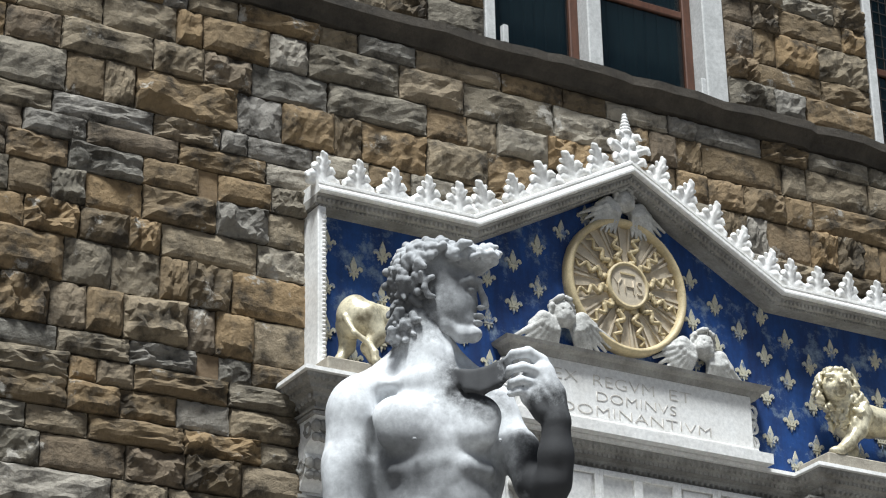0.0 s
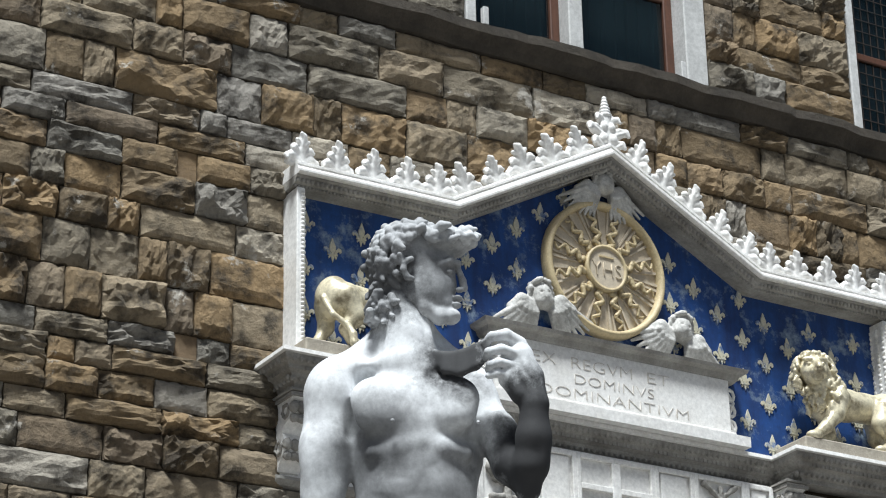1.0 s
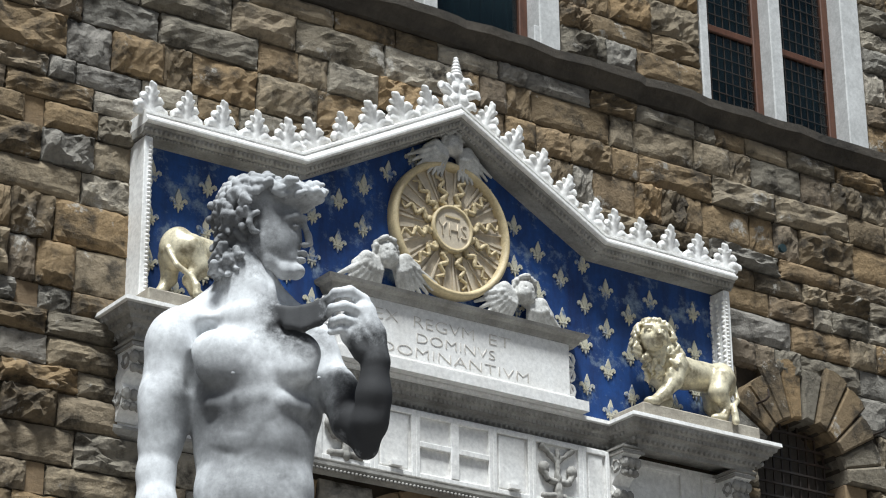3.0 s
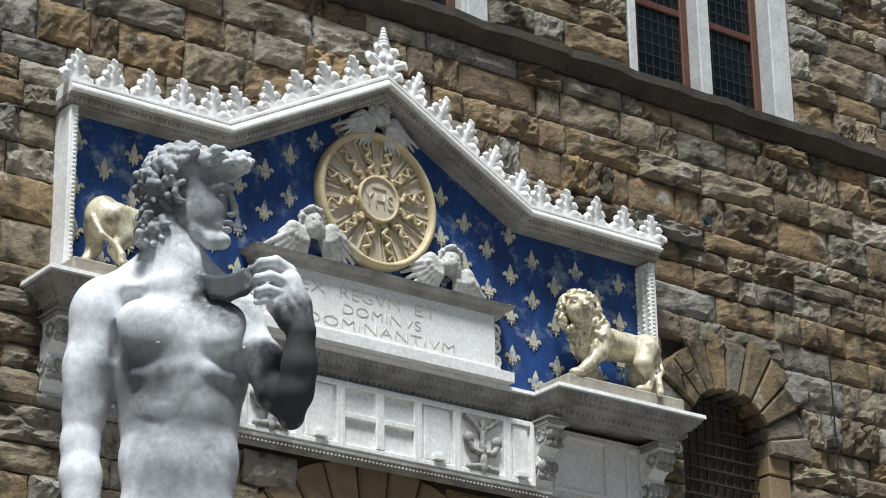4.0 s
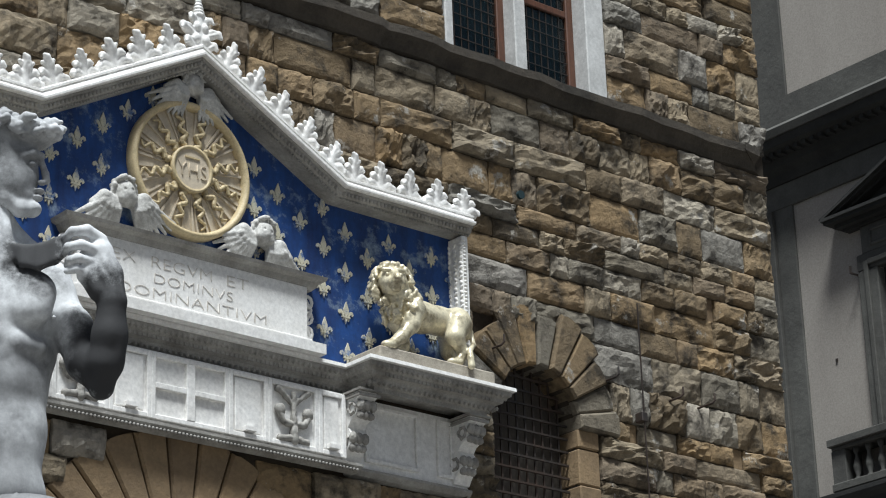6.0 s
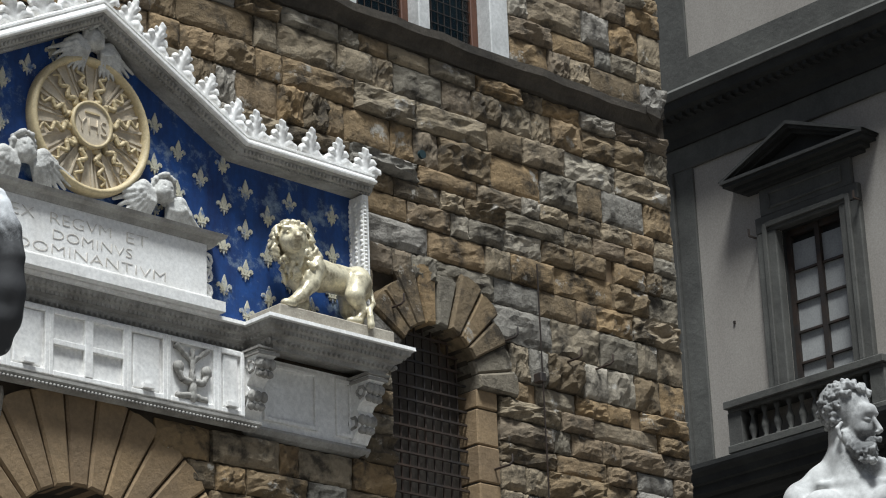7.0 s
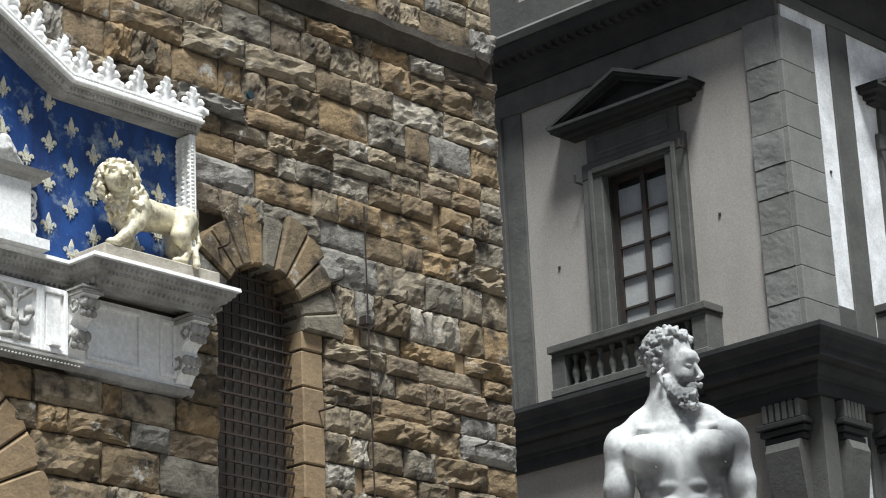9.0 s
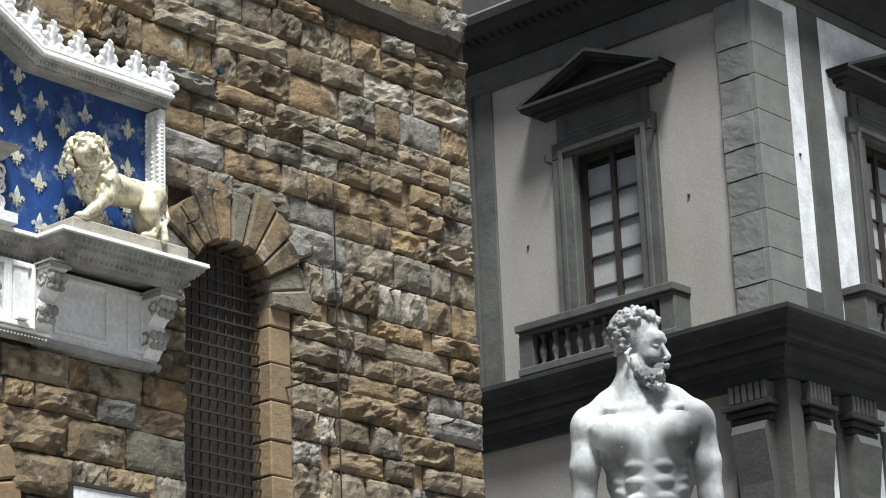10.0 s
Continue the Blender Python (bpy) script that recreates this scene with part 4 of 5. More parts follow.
gbox("lower_surround", M_SERENA, TO_W, (24.95, 25.1, -0.1, 0.05, 9.0, 11.9), (25.1, 27, -0.1, 0.05, 11.7, 11.9))


def console(to, c, w, o):
    """A fluted capital over a scrolled console."""
    cap = gbox("capital", M_DARKSTONE, to, *[(c - w - e, c + w + e, 0, o + e, z, z + 0.09) for z, e in ((11.62, 0.0), (11.74, 0.05), (11.86, 0.1))], label="near-black moulded capital", sub="moulding")
    gbox("flute", M_SERENA, to, *[(c - w + 2 * w * (i + 0.15) / 6, c - w + 2 * w * (i + 0.85) / 6, 0, o + 0.05, 11.97, 12.28) for i in range(6)], parent=cap)
    bm = bmesh.new()
    side = [(0, 11.6), (o + 0.04, 11.6), (o + 0.1, 11.45), (o + 0.06, 11.2), (o - 0.03, 10.6), (o - 0.08, 9.6), (0, 9.2)]
    q = lambda u, v, h: to(h, u, v)
    prism(bm, side, c - w * 0.85, c + w * 0.85, q)
    gpart("console", bm, M_SERENA, cap)


console(TO_N, 5.9, 0.4, 0.3)
console(TO_W, 22.65, 0.32, 0.3)
console(TO_W, 24.05, 0.4, 0.26)
# Small iron stubs in the stucco.
for to, u, z in ((TO_N, 10.7, 15.96), (TO_N, 7.02, 15.98), (TO_W, 23.2, 16.6)):
    gbox("iron_stub", M_IRON, to, (u - 0.022, u + 0.022, -0.02, 0.015, z - 0.025, z + 0.025), bevel=0)

# ---- statues ----
def stained_and_shaded(name, base, dark, spots):
    """Statue marble with old black weathering and painted shade round some places (in the statue's own space): place,
    reach, noise scale, weight, density.
    """
    m = mat(name, base, dark, 0.82, grain=18, stain=3.0, amount=0.7, bump=0.1, bump_scale=60, lo=0.47, hi=0.66, stretch=(1, 1, 0.55))
    nt = m.node_tree
    bsdf = nt.nodes["Principled BSDF"]
    old = bsdf.inputs["Base Color"].links[0].from_socket
    tc = nt.nodes.new("ShaderNodeTexCoord")
    for where, reach, scale, weight, full in spots:
        dist, add = nt.nodes.new("ShaderNodeVectorMath"), nt.nodes.new("ShaderNodeMath")
        dist.operation, add.operation = "DISTANCE", "MULTIPLY_ADD"
        dist.inputs[1].default_value = where
        nt.links.new(tc.outputs["Object"], dist.inputs[0])
        nt.links.new(noise_tex(nt, scale, 10, 0.7), add.inputs[0])
        add.inputs[1].default_value = -weight
        nt.links.new(dist.outputs["Value"], add.inputs[2])
        r = ramp(nt, [(0.0, (full, full, full)), (reach, (0, 0, 0))])
        nt.links.new(add.outputs[0], r.inputs[0])
        old = mix(nt, "MIX", r.outputs[0], old, (0.03, 0.03, 0.032))
    nt.links.new(old, bsdf.inputs["Base Color"])
    return m


def frame_of(ax, az, sx, sz, top, lift, dist):
    """Maps sketch places (right, down, depth) to the statue's own metres."""
    return lambda u, v, d=0.0: ((u - ax) / sx * (1 + d / dist), d, top - (v - az) / sz + lift * d)


# The young hero: head turned aside, left hand raised to the shoulder with a sling.
D = frame_of(345, 245, 290, 277, 8.05, 0.37, 15.3)
S = Sculpt((-1.1, -0.75, 5.2), (1.1, 0.65, 8.25), 0.0125)
hair = random.Random(4)


def B(u, v, d, r, turn=(0, 0, 0), k=0.05, carve=False):
    S.ball(D(u, v, d), r, turn, k, carve)


def L(*nodes, k=0.05, carve=False):
    S.limb(*[(*D(u, v, d), r) for u, v, d, r in nodes], k=k, carve=carve)


def lock(p, r, way, k=0.006):
    """A curl of hair: a short bent lock."""
    p, way = Vector(p), Vector(way)
    side = Vector((hair.uniform(-1, 1), hair.uniform(-1, 1), hair.uniform(-1, 1))) * r * 0.9
    S.limb((*p, r), (*(p + way * 0.5 + side), r * 0.95), (*(p + way), r * 0.55), k=k)


# Trunk.
B(322, 615, 0.05, (0.35, 0.26, 0.42), k=0.08)
B(322, 740, 0.04, (0.31, 0.225, 0.38), k=0.1)
B(322, 850, 0.03, (0.34, 0.24, 0.3), k=0.1)
B(318, 930, 0.03, (0.37, 0.27, 0.26), k=0.1)
L((232, 600, 0.1, 0.11), (236, 680, 0.09, 0.11), (248, 770, 0.07, 0.1), k=0.09)
L((405, 600, 0.12, 0.1), (402, 690, 0.1, 0.1), (392, 770, 0.08, 0.1), k=0.09)
# Chest.
B(266, 585, -0.115, (0.205, 0.105, 0.165), (0, 10, 8), k=0.05)
B(382, 585, -0.115, (0.18, 0.1, 0.16), (0, -10, -10), k=0.05)
B(264, 612, -0.12, (0.16, 0.09, 0.1), k=0.05)
B(384, 612, -0.12, (0.14, 0.09, 0.095), k=0.05)
L((345, 540, -0.22, 0.014), (345, 590, -0.24, 0.018), (341, 650, -0.235, 0.014), k=0.045, carve=True)
L((215, 640, -0.16, 0.012), (264, 657, -0.225, 0.02), (318, 650, -0.235, 0.014), k=0.035, carve=True)
L((362, 650, -0.23, 0.014), (395, 656, -0.21, 0.018), (428, 640, -0.15, 0.012), k=0.035, carve=True)
B(281, 616, -0.245, (0.018, 0.016, 0.016), k=0.012)
B(430, 622, -0.19, (0.014, 0.016, 0.014), k=0.012)
L((338, 526, -0.1, 0.024), (290, 514, -0.11, 0.024), (225, 518, -0.05, 0.03), k=0.06)
L((354, 526, -0.1, 0.024), (400, 534, -0.09, 0.024), k=0.06)
B(347, 535, -0.2, (0.03, 0.03, 0.03), k=0.03, carve=True)
# Belly.
for u, v, w, h in ((292, 690, 0.09, 0.06), (350, 688, 0.085, 0.06), (294, 738, 0.095, 0.065), (352, 736, 0.085, 0.065), (300, 805, 0.1, 0.11), (352, 803, 0.09, 0.11)):
    B(u, v, -0.085, (w, 0.06, h), k=0.06)
L((246, 672, -0.09, 0.035), (296, 668, -0.125, 0.03), (330, 655, -0.135, 0.022), (368, 666, -0.125, 0.03), (408, 676, -0.07, 0.035), k=0.07)
L((322, 670, -0.21, 0.008), (325, 770, -0.21, 0.01), (330, 850, -0.23, 0.008), k=0.03, carve=True)
L((240, 748, -0.1, 0.012), (290, 756, -0.19, 0.014), (318, 742, -0.21, 0.012), (335, 712, -0.2, 0.01), k=0.035, carve=True)
L((338, 700, -0.2, 0.01), (375, 684, -0.18, 0.012), (415, 706, -0.1, 0.012), k=0.03, carve=True)
L((262, 712, -0.16, 0.008), (305, 716, -0.2, 0.008), k=0.025, carve=True)
L((352, 752, -0.2, 0.008), (410, 752, -0.12, 0.01), k=0.03, carve=True)
B(248, 818, 0.05, (0.09, 0.14, 0.1), k=0.1)
B(396, 815, 0.05, (0.085, 0.14, 0.1), k=0.1)
B(375, 793, -0.2, (0.026, 0.04, 0.018), k=0.03, carve=True)
L((230, 850, -0.16, 0.012), (262, 890, -0.24, 0.014), (290, 930, -0.27, 0.012), k=0.04, carve=True)
# Near arm, hanging.
B(172, 565, 0.03, (0.155, 0.17, 0.2), k=0.07)
L((170, 575, 0.02, 0.145), (163, 660, 0.02, 0.145), (159, 740, 0.03, 0.125), (153, 795, 0.03, 0.108), k=0.05)
B(150, 680, -0.04, (0.1, 0.1, 0.19), k=0.06)
B(180, 690, 0.05, (0.09, 0.1, 0.18), k=0.06)
L((153, 795, 0.03, 0.11), (156, 850, 0.0, 0.118), (163, 960, -0.06, 0.095), (170, 1050, -0.08, 0.075), k=0.05)
L((212, 590, -0.1, 0.02), (208, 640, -0.06, 0.025), k=0.04, carve=True)
# Neck and shoulders.
L((298, 385, 0.05, 0.15), (301, 450, 0.04, 0.165), (308, 520, 0.03, 0.2), k=0.07)
L((292, 395, -0.08, 0.045), (318, 460, -0.1, 0.04), (343, 526, -0.14, 0.032), k=0.05)
L((338, 440, -0.05, 0.03), (356, 522, -0.12, 0.028), k=0.035)
L((300, 455, 0.1, 0.11), (250, 500, 0.09, 0.11), (195, 530, 0.06, 0.115), k=0.08)
L((340, 475, 0.13, 0.1), (395, 525, 0.13, 0.085), (425, 548, 0.12, 0.085), k=0.07)
# Raised arm.
B(432, 578, 0.12, (0.11, 0.14, 0.16), k=0.06)
L((438, 590, 0.1, 0.105), (458, 640, 0.04, 0.118), (486, 700, -0.06, 0.108), (512, 738, -0.12, 0.07), k=0.05)
B(470, 640, 0.0, (0.1, 0.1, 0.13), (0, -35, 0), k=0.04)
L((514, 742, -0.14, 0.07), (519, 700, -0.18, 0.1), (526, 650, -0.22, 0.1), (529, 596, -0.24, 0.083), k=0.04)
B(540, 660, -0.2, (0.05, 0.09, 0.2), k=0.03)
# Back of the hand, bent at the wrist, and four curled fingers round the sling.
L((530, 590, -0.24, 0.085), (521, 545, -0.25, 0.088), (508, 505, -0.25, 0.07), (502, 484, -0.25, 0.05), k=0.03)
L((505, 575, -0.25, 0.06), (486, 545, -0.26, 0.058), (484, 515, -0.26, 0.05), k=0.03)
for nodes in (((510, 484, -0.27, 0.036), (484, 468, -0.31, 0.035), (458, 472, -0.33, 0.031), (447, 482, -0.3, 0.024)),
              ((500, 503, -0.29, 0.033), (474, 494, -0.34, 0.031), (452, 499, -0.35, 0.028), (446, 509, -0.31, 0.022)),
              ((492, 523, -0.29, 0.03), (469, 517, -0.34, 0.028), (454, 522, -0.34, 0.026), (450, 531, -0.31, 0.02)),
              ((486, 541, -0.28, 0.028), (466, 537, -0.32, 0.025), (451, 541, -0.32, 0.023))):
    L(*nodes, k=0.009)
for a, b in (((503, 512, -0.33), (530, 560, -0.335)), ((494, 530, -0.33), (514, 566, -0.33))):
    L((*a, 0.006), (*b, 0.006), k=0.02, carve=True)
# Sling over the shoulder.
for q in range(5):
    o = q * 7
    L((352, 494 + o * 0.5, -0.13 + 0.004 * q, 0.016), (374, 502 + o, -0.19, 0.02), (402, 500 + o * 1.25, -0.22, 0.022), (430, 490 + o * 1.2, -0.25, 0.022), (450, 478 + o, -0.27, 0.02), k=0.02)
# Head.
BODY, S = S, Sculpt((-0.5, -0.42, 7.15), (0.5, 0.42, 8.2), 0.0085)
B(312, 318, 0.05, (0.235, 0.225, 0.225), k=0.02)
B(282, 372, 0.05, (0.11, 0.15, 0.19), k=0.03)
B(374, 296, 0.0, (0.17, 0.17, 0.085), (0, 4, 0), k=0.015)
B(338, 350, 0.02, (0.17, 0.17, 0.2), k=0.04)
L((368, 335, 0.0, 0.098), (366, 375, 0.0, 0.1), (366, 408, -0.01, 0.088), k=0.04)
B(336, 378, -0.09, (0.13, 0.07, 0.13), k=0.05)
L((316, 385, -0.07, 0.05), (340, 416, -0.08, 0.045), (366, 432, -0.06, 0.045), (385, 432, -0.02, 0.046), k=0.035)
L((316, 385, 0.12, 0.05), (345, 418, 0.08, 0.045), (385, 432, 0.02, 0.046), k=0.035)
L((400, 340, -0.02, 0.018), (409, 366, -0.02, 0.022), (411, 379, -0.02, 0.025), k=0.012)
B(403, 383, -0.045, (0.026, 0.02, 0.02), k=0.01)
B(399, 399, -0.02, (0.034, 0.05, 0.016), k=0.01)
B(397, 411, -0.02, (0.032, 0.046, 0.017), k=0.01)
B(391, 431, -0.02, (0.045, 0.055, 0.04), k=0.025)
L((406, 405, -0.05, 0.005), (384, 406, -0.1, 0.006), k=0.012, carve=True)
L((368, 336, -0.11, 0.02), (388, 330, -0.095, 0.024), (402, 333, -0.03, 0.02), k=0.022)
B(388, 349, -0.115, (0.042, 0.04, 0.026), k=0.02, carve=True)
B(386, 350, -0.085, (0.024, 0.02, 0.016), k=0.008)
L((318, 326, -0.19, 0.018), (305, 331, -0.205, 0.02), (303, 346, -0.2, 0.02), (310, 360, -0.185, 0.02), (319, 362, -0.175, 0.016), k=0.012)
for i in range(420):
    a, c = hair.uniform(0, 2 * math.pi), hair.uniform(-0.75, 1)
    s = math.sqrt(1 - c * c)
    x, y = s * math.cos(a), s * math.sin(a)
    if x > 0.05 and c < 0.42 or c < 0.12 and x > -0.25 and y < 0.25:
        continue
    q = Vector(D(316, 327, 0.03)) + Vector((x * 0.25, y * 0.24, c * 0.24))
    lock(q, hair.uniform(0.022, 0.034), Vector((0.5 * x + hair.uniform(-0.2, 0.8), 0.2 * y + hair.uniform(-0.7, 0.7), hair.uniform(-0.6, 0.1))) * 0.055, 0.003)
for i in range(46):
    t = hair.random()
    lock(D(345 + 80 * t, 276 + 14 * t + hair.uniform(-12, 12), hair.uniform(-0.2, 0.1)), hair.uniform(0.024, 0.034), (0.09 * hair.uniform(0.2, 1), hair.uniform(-0.04, 0.04), hair.uniform(-0.04, 0.03)), 0.004)
for i in range(95):
    v = hair.uniform(330, 432)
    lock(D(282 - (v - 330) * 0.2 + hair.uniform(-24, 18), v, hair.uniform(-0.16, 0.12)), hair.uniform(0.02, 0.03), (hair.uniform(-0.05, 0.05), hair.uniform(-0.05, 0.05), -0.05), 0.003)
HEAD, S = S, BODY
# Legs, tree stump and plinth, below the view.
G = Sculpt((-1.1, -0.8, 2.8), (1.2, 0.8, 5.5), 0.03)
g = lambda *n: G.limb(*[(*D(u, v, d), r) for u, v, d, r in n], k=0.06)
g((255, 930, 0.0, 0.24), (262, 1180, 0.02, 0.19), (268, 1310, 0.04, 0.15), (272, 1480, 0.06, 0.15), (280, 1640, 0.06, 0.1))
g((385, 930, -0.05, 0.24), (400, 1180, -0.16, 0.19), (410, 1310, -0.16, 0.15), (420, 1480, -0.1, 0.15), (425, 1640, -0.06, 0.1))
g((163, 960, -0.06, 0.095), (170, 1050, -0.08, 0.08), (176, 1120, -0.08, 0.1))
G.limb((-0.25, 0.2, 2.9, 0.2), (-0.28, 0.15, 4.6, 0.18))
for x in np.linspace(-0.6, 0.65, 8):
    G.limb((x, -0.45, 2.95, 0.1), (x, 0.5, 2.95, 0.1), k=0.05)
# Forearm and hair spots are weathering; belly, face and flank spots are painted shade.
david = tagged(carved("hero_statue", [S, HEAD, G], stained_and_shaded("weathered_shaded_marble", (0.7, 0.715, 0.73), (0.46, 0.465, 0.48), [(D(535, 690, -0.22), 0.16, 5.5, 0.5, 1.0), (D(535, 600, -0.26), 0.12, 6, 0.36, 0.9), (D(330, 300, 0.0), 0.22, 24, 0.46, 0.45), (D(262, 385, 0.0), 0.16, 20, 0.4, 0.75), (D(528, 640, -0.24), 0.14, 6, 0.4, 0.9), (D(395, 512, -0.2), 0.14, 12, 0.3, 0.95),
    (D(255, 640, -0.2), 0.16, 6, 0.3, 0.55), (D(275, 735, -0.18), 0.2, 7, 0.28, 0.5), (D(375, 725, -0.18), 0.24, 5, 0.32, 0.6), (D(365, 880, -0.2), 0.26, 5, 0.3, 0.5), (D(288, 845, -0.2), 0.14, 8, 0.22, 0.6),
    (D(370, 365, -0.12), 0.16, 7, 0.24, 0.55), (D(460, 690, -0.02), 0.2, 6, 0.24, 0.5), (D(222, 690, -0.05), 0.2, 6, 0.26, 0.6)])), "white weathered marble statue of a standing male figure on a pedestal", "statue")
david.matrix_world = pose(-4.57, -4.849, -0.04, 0, 0, -30.8)

# The bearded hero by the far end of the wall.
D = frame_of(1175, 553, 208, 197, 7.8, 0.29, 20.7)
S = Sculpt((-1.0, -0.7, 5.2), (1.0, 0.65, 8.0), 0.0135)
B(1172, 795, 0.06, (0.42, 0.28, 0.38), k=0.08)
B(1174, 870, 0.05, (0.3, 0.235, 0.4), k=0.09)
B(1174, 960, 0.04, (0.33, 0.25, 0.28), k=0.09)
B(1174, 1020, 0.04, (0.35, 0.27, 0.25), k=0.09)
L((1118, 800, 0.06, 0.1), (1122, 860, 0.06, 0.1), (1134, 910, 0.05, 0.1), k=0.07)
L((1230, 800, 0.06, 0.1), (1226, 860, 0.06, 0.1), (1214, 910, 0.05, 0.1), k=0.07)
B(1118, 768, -0.15, (0.21, 0.105, 0.15), (0, 10, 8), k=0.03)
B(1224, 768, -0.15, (0.205, 0.105, 0.15), (0, -10, -8), k=0.03)
B(1117, 784, -0.135, (0.18, 0.085, 0.11), k=0.05)
B(1226, 784, -0.135, (0.175, 0.085, 0.11), k=0.05)
L((1172, 735, -0.21, 0.02), (1172, 805, -0.24, 0.025), k=0.05, carve=True)
L((1080, 798, -0.16, 0.016), (1122, 812, -0.24, 0.022), (1166, 806, -0.25, 0.016), k=0.03, carve=True)
L((1180, 806, -0.25, 0.016), (1225, 812, -0.24, 0.022), (1260, 798, -0.15, 0.016), k=0.03, carve=True)
B(1128, 794, -0.228, 0.012, k=0.014)
B(1250, 794, -0.205, 0.012, k=0.014)
L((1166, 732, -0.1, 0.025), (1110, 730, -0.08, 0.03), k=0.06)
L((1178, 732, -0.1, 0.025), (1235, 732, -0.08, 0.03), k=0.06)
for v in (830, 857, 886):
    for u in (1151, 1195):
        B(u, v, -0.125, (0.1, 0.075, 0.058), k=0.018)
B(1174, 930, -0.15, (0.14, 0.08, 0.13), k=0.05)
L((1173, 820, -0.25, 0.008), (1174, 900, -0.25, 0.008), k=0.02, carve=True)
for i in range(4):
    for s in (-1, 1):
        B(1174 + s * (62 - 3 * i), 824 + 17 * i, -0.05, (0.055, 0.055, 0.034), (0, s * -25, 0), k=0.04)
for s, u0, us in ((-1, 1068, (1066, 1061, 1057, 1056, 1062, 1072)), (1, 1266, (1268, 1273, 1277, 1279, 1275, 1268))):
    B(u0, 762, 0.01, (0.14, 0.17, 0.17), k=0.05)
    L(*[(u, v, d, r) for u, v, d, r in zip(us, (780, 830, 885, 930, 1010, 1090), (0.0, 0.0, 0.02, 0.02, -0.02, -0.05), (0.125, 0.125, 0.1, 0.108, 0.1, 0.085))], k=0.04)
    B(us[1] - s * 4, 825, -0.05, (0.09, 0.1, 0.16), k=0.04)
    B(us[1] + s * 6, 840, 0.05, (0.08, 0.1, 0.14), k=0.04)
    B(us[3], 935, -0.05, (0.085, 0.09, 0.14), k=0.04)
L((1160, 650, 0.05, 0.15), (1157, 690, 0.04, 0.15), (1160, 735, 0.04, 0.19), k=0.05)
L((1150, 660, -0.06, 0.035), (1168, 730, -0.11, 0.03), k=0.05)
L((1150, 690, 0.1, 0.11), (1110, 724, 0.08, 0.11), (1075, 746, 0.05, 0.11), k=0.07)
L((1180, 695, 0.1, 0.1), (1222, 722, 0.08, 0.11), (1254, 742, 0.05, 0.11), k=0.07)
BODY, S = S, Sculpt((-0.4, -0.4, 6.9), (0.45, 0.4, 7.95), 0.0085)
B(1166, 608, 0.04, (0.2, 0.2, 0.225), k=0.04)
B(1158, 598, 0.05, (0.205, 0.21, 0.205), k=0.01)
L((1158, 650, -0.08, 0.06), (1180, 678, -0.11, 0.075), (1200, 676, -0.13, 0.06), k=0.02)
B(1188, 634, -0.04, (0.13, 0.135, 0.185), k=0.04)
B(1200, 612, -0.08, (0.085, 0.1, 0.07), k=0.04)
L((1209, 622, -0.12, 0.018), (1220, 645, -0.15, 0.025), k=0.016)
B(1215, 649, -0.145, (0.026, 0.032, 0.018), k=0.012)
L((1184, 618, -0.15, 0.018), (1202, 613, -0.155, 0.02), (1216, 617, -0.1, 0.018), k=0.025)
B(1198, 626, -0.185, (0.045, 0.03, 0.02), k=0.02, carve=True)
B(1199, 626, -0.15, (0.03, 0.025, 0.017), k=0.01)
B(1190, 643, -0.14, (0.05, 0.04, 0.04), k=0.04)
L((1154, 628, -0.17, 0.016), (1146, 636, -0.18, 0.018), (1150, 652, -0.17, 0.016), k=0.012)
for i in range(620):
    a, c = hair.uniform(0, 2 * math.pi), hair.uniform(-0.65, 1)
    s = math.sqrt(1 - c * c)
    x, y = s * math.cos(a), s * math.sin(a)
    if (x > 0.2 and c < 0.5) or (y < -0.1 and x > -0.4 and c < 0.35):
        continue
    lock(Vector(D(1166, 606, 0.03)) + Vector((x * 0.218, y * 0.225, c * 0.228)), hair.uniform(0.016, 0.023), Vector((hair.uniform(-1, 1), hair.uniform(-1, 1), hair.uniform(-1, 1))) * 0.03, 0.004)
for i in range(260):
    t, q = hair.random(), hair.uniform(-0.5, 0.5)
    u, v = 1154 + 54 * t, 648 + 36 * math.sin(t * 2.1) + 22 * q
    lock(D(u, v, -0.06 - 0.15 * t + hair.uniform(-0.05, 0.06)), hair.uniform(0.014, 0.021), Vector((hair.uniform(-1, 1), hair.uniform(-1, 1), -0.8)) * 0.03, 0.004)
for i in range(14):
    lock(D(1192 + 1.9 * i, 659 + hair.uniform(-2, 3), -0.12 - 0.002 * i), 0.015, (0.015, -0.01, -0.025), 0.004)
HEAD, S = S, BODY
G = Sculpt((-1.0, -0.8, 2.65), (1.0, 0.8, 5.5), 0.03)
g = lambda *n: G.limb(*[(*D(u, v, d), r) for u, v, d, r in n], k=0.06)
g((1130, 1020, 0.0, 0.23), (1126, 1200, 0.0, 0.18), (1124, 1300, 0.0, 0.14), (1122, 1420, 0.0, 0.14), (1120, 1530, 0.0, 0.1))
g((1218, 1020, 0.0, 0.23), (1226, 1200, -0.05, 0.18), (1230, 1300, -0.05, 0.14), (1234, 1420, 0.0, 0.14), (1236, 1530, 0.0, 0.1))
g((1062, 1010, -0.02, 0.1), (1074, 1120, -0.05, 0.09))
g((1286, 1010, -0.02, 0.1), (1276, 1120, -0.05, 0.09))
G.limb((0.0, 0.3, 2.8, 0.25), (0.0, 0.25, 4.6, 0.22))
for x in np.linspace(-0.65, 0.65, 8):
    G.limb((x, -0.45, 2.79, 0.1), (x, 0.5, 2.79, 0.1), k=0.05)
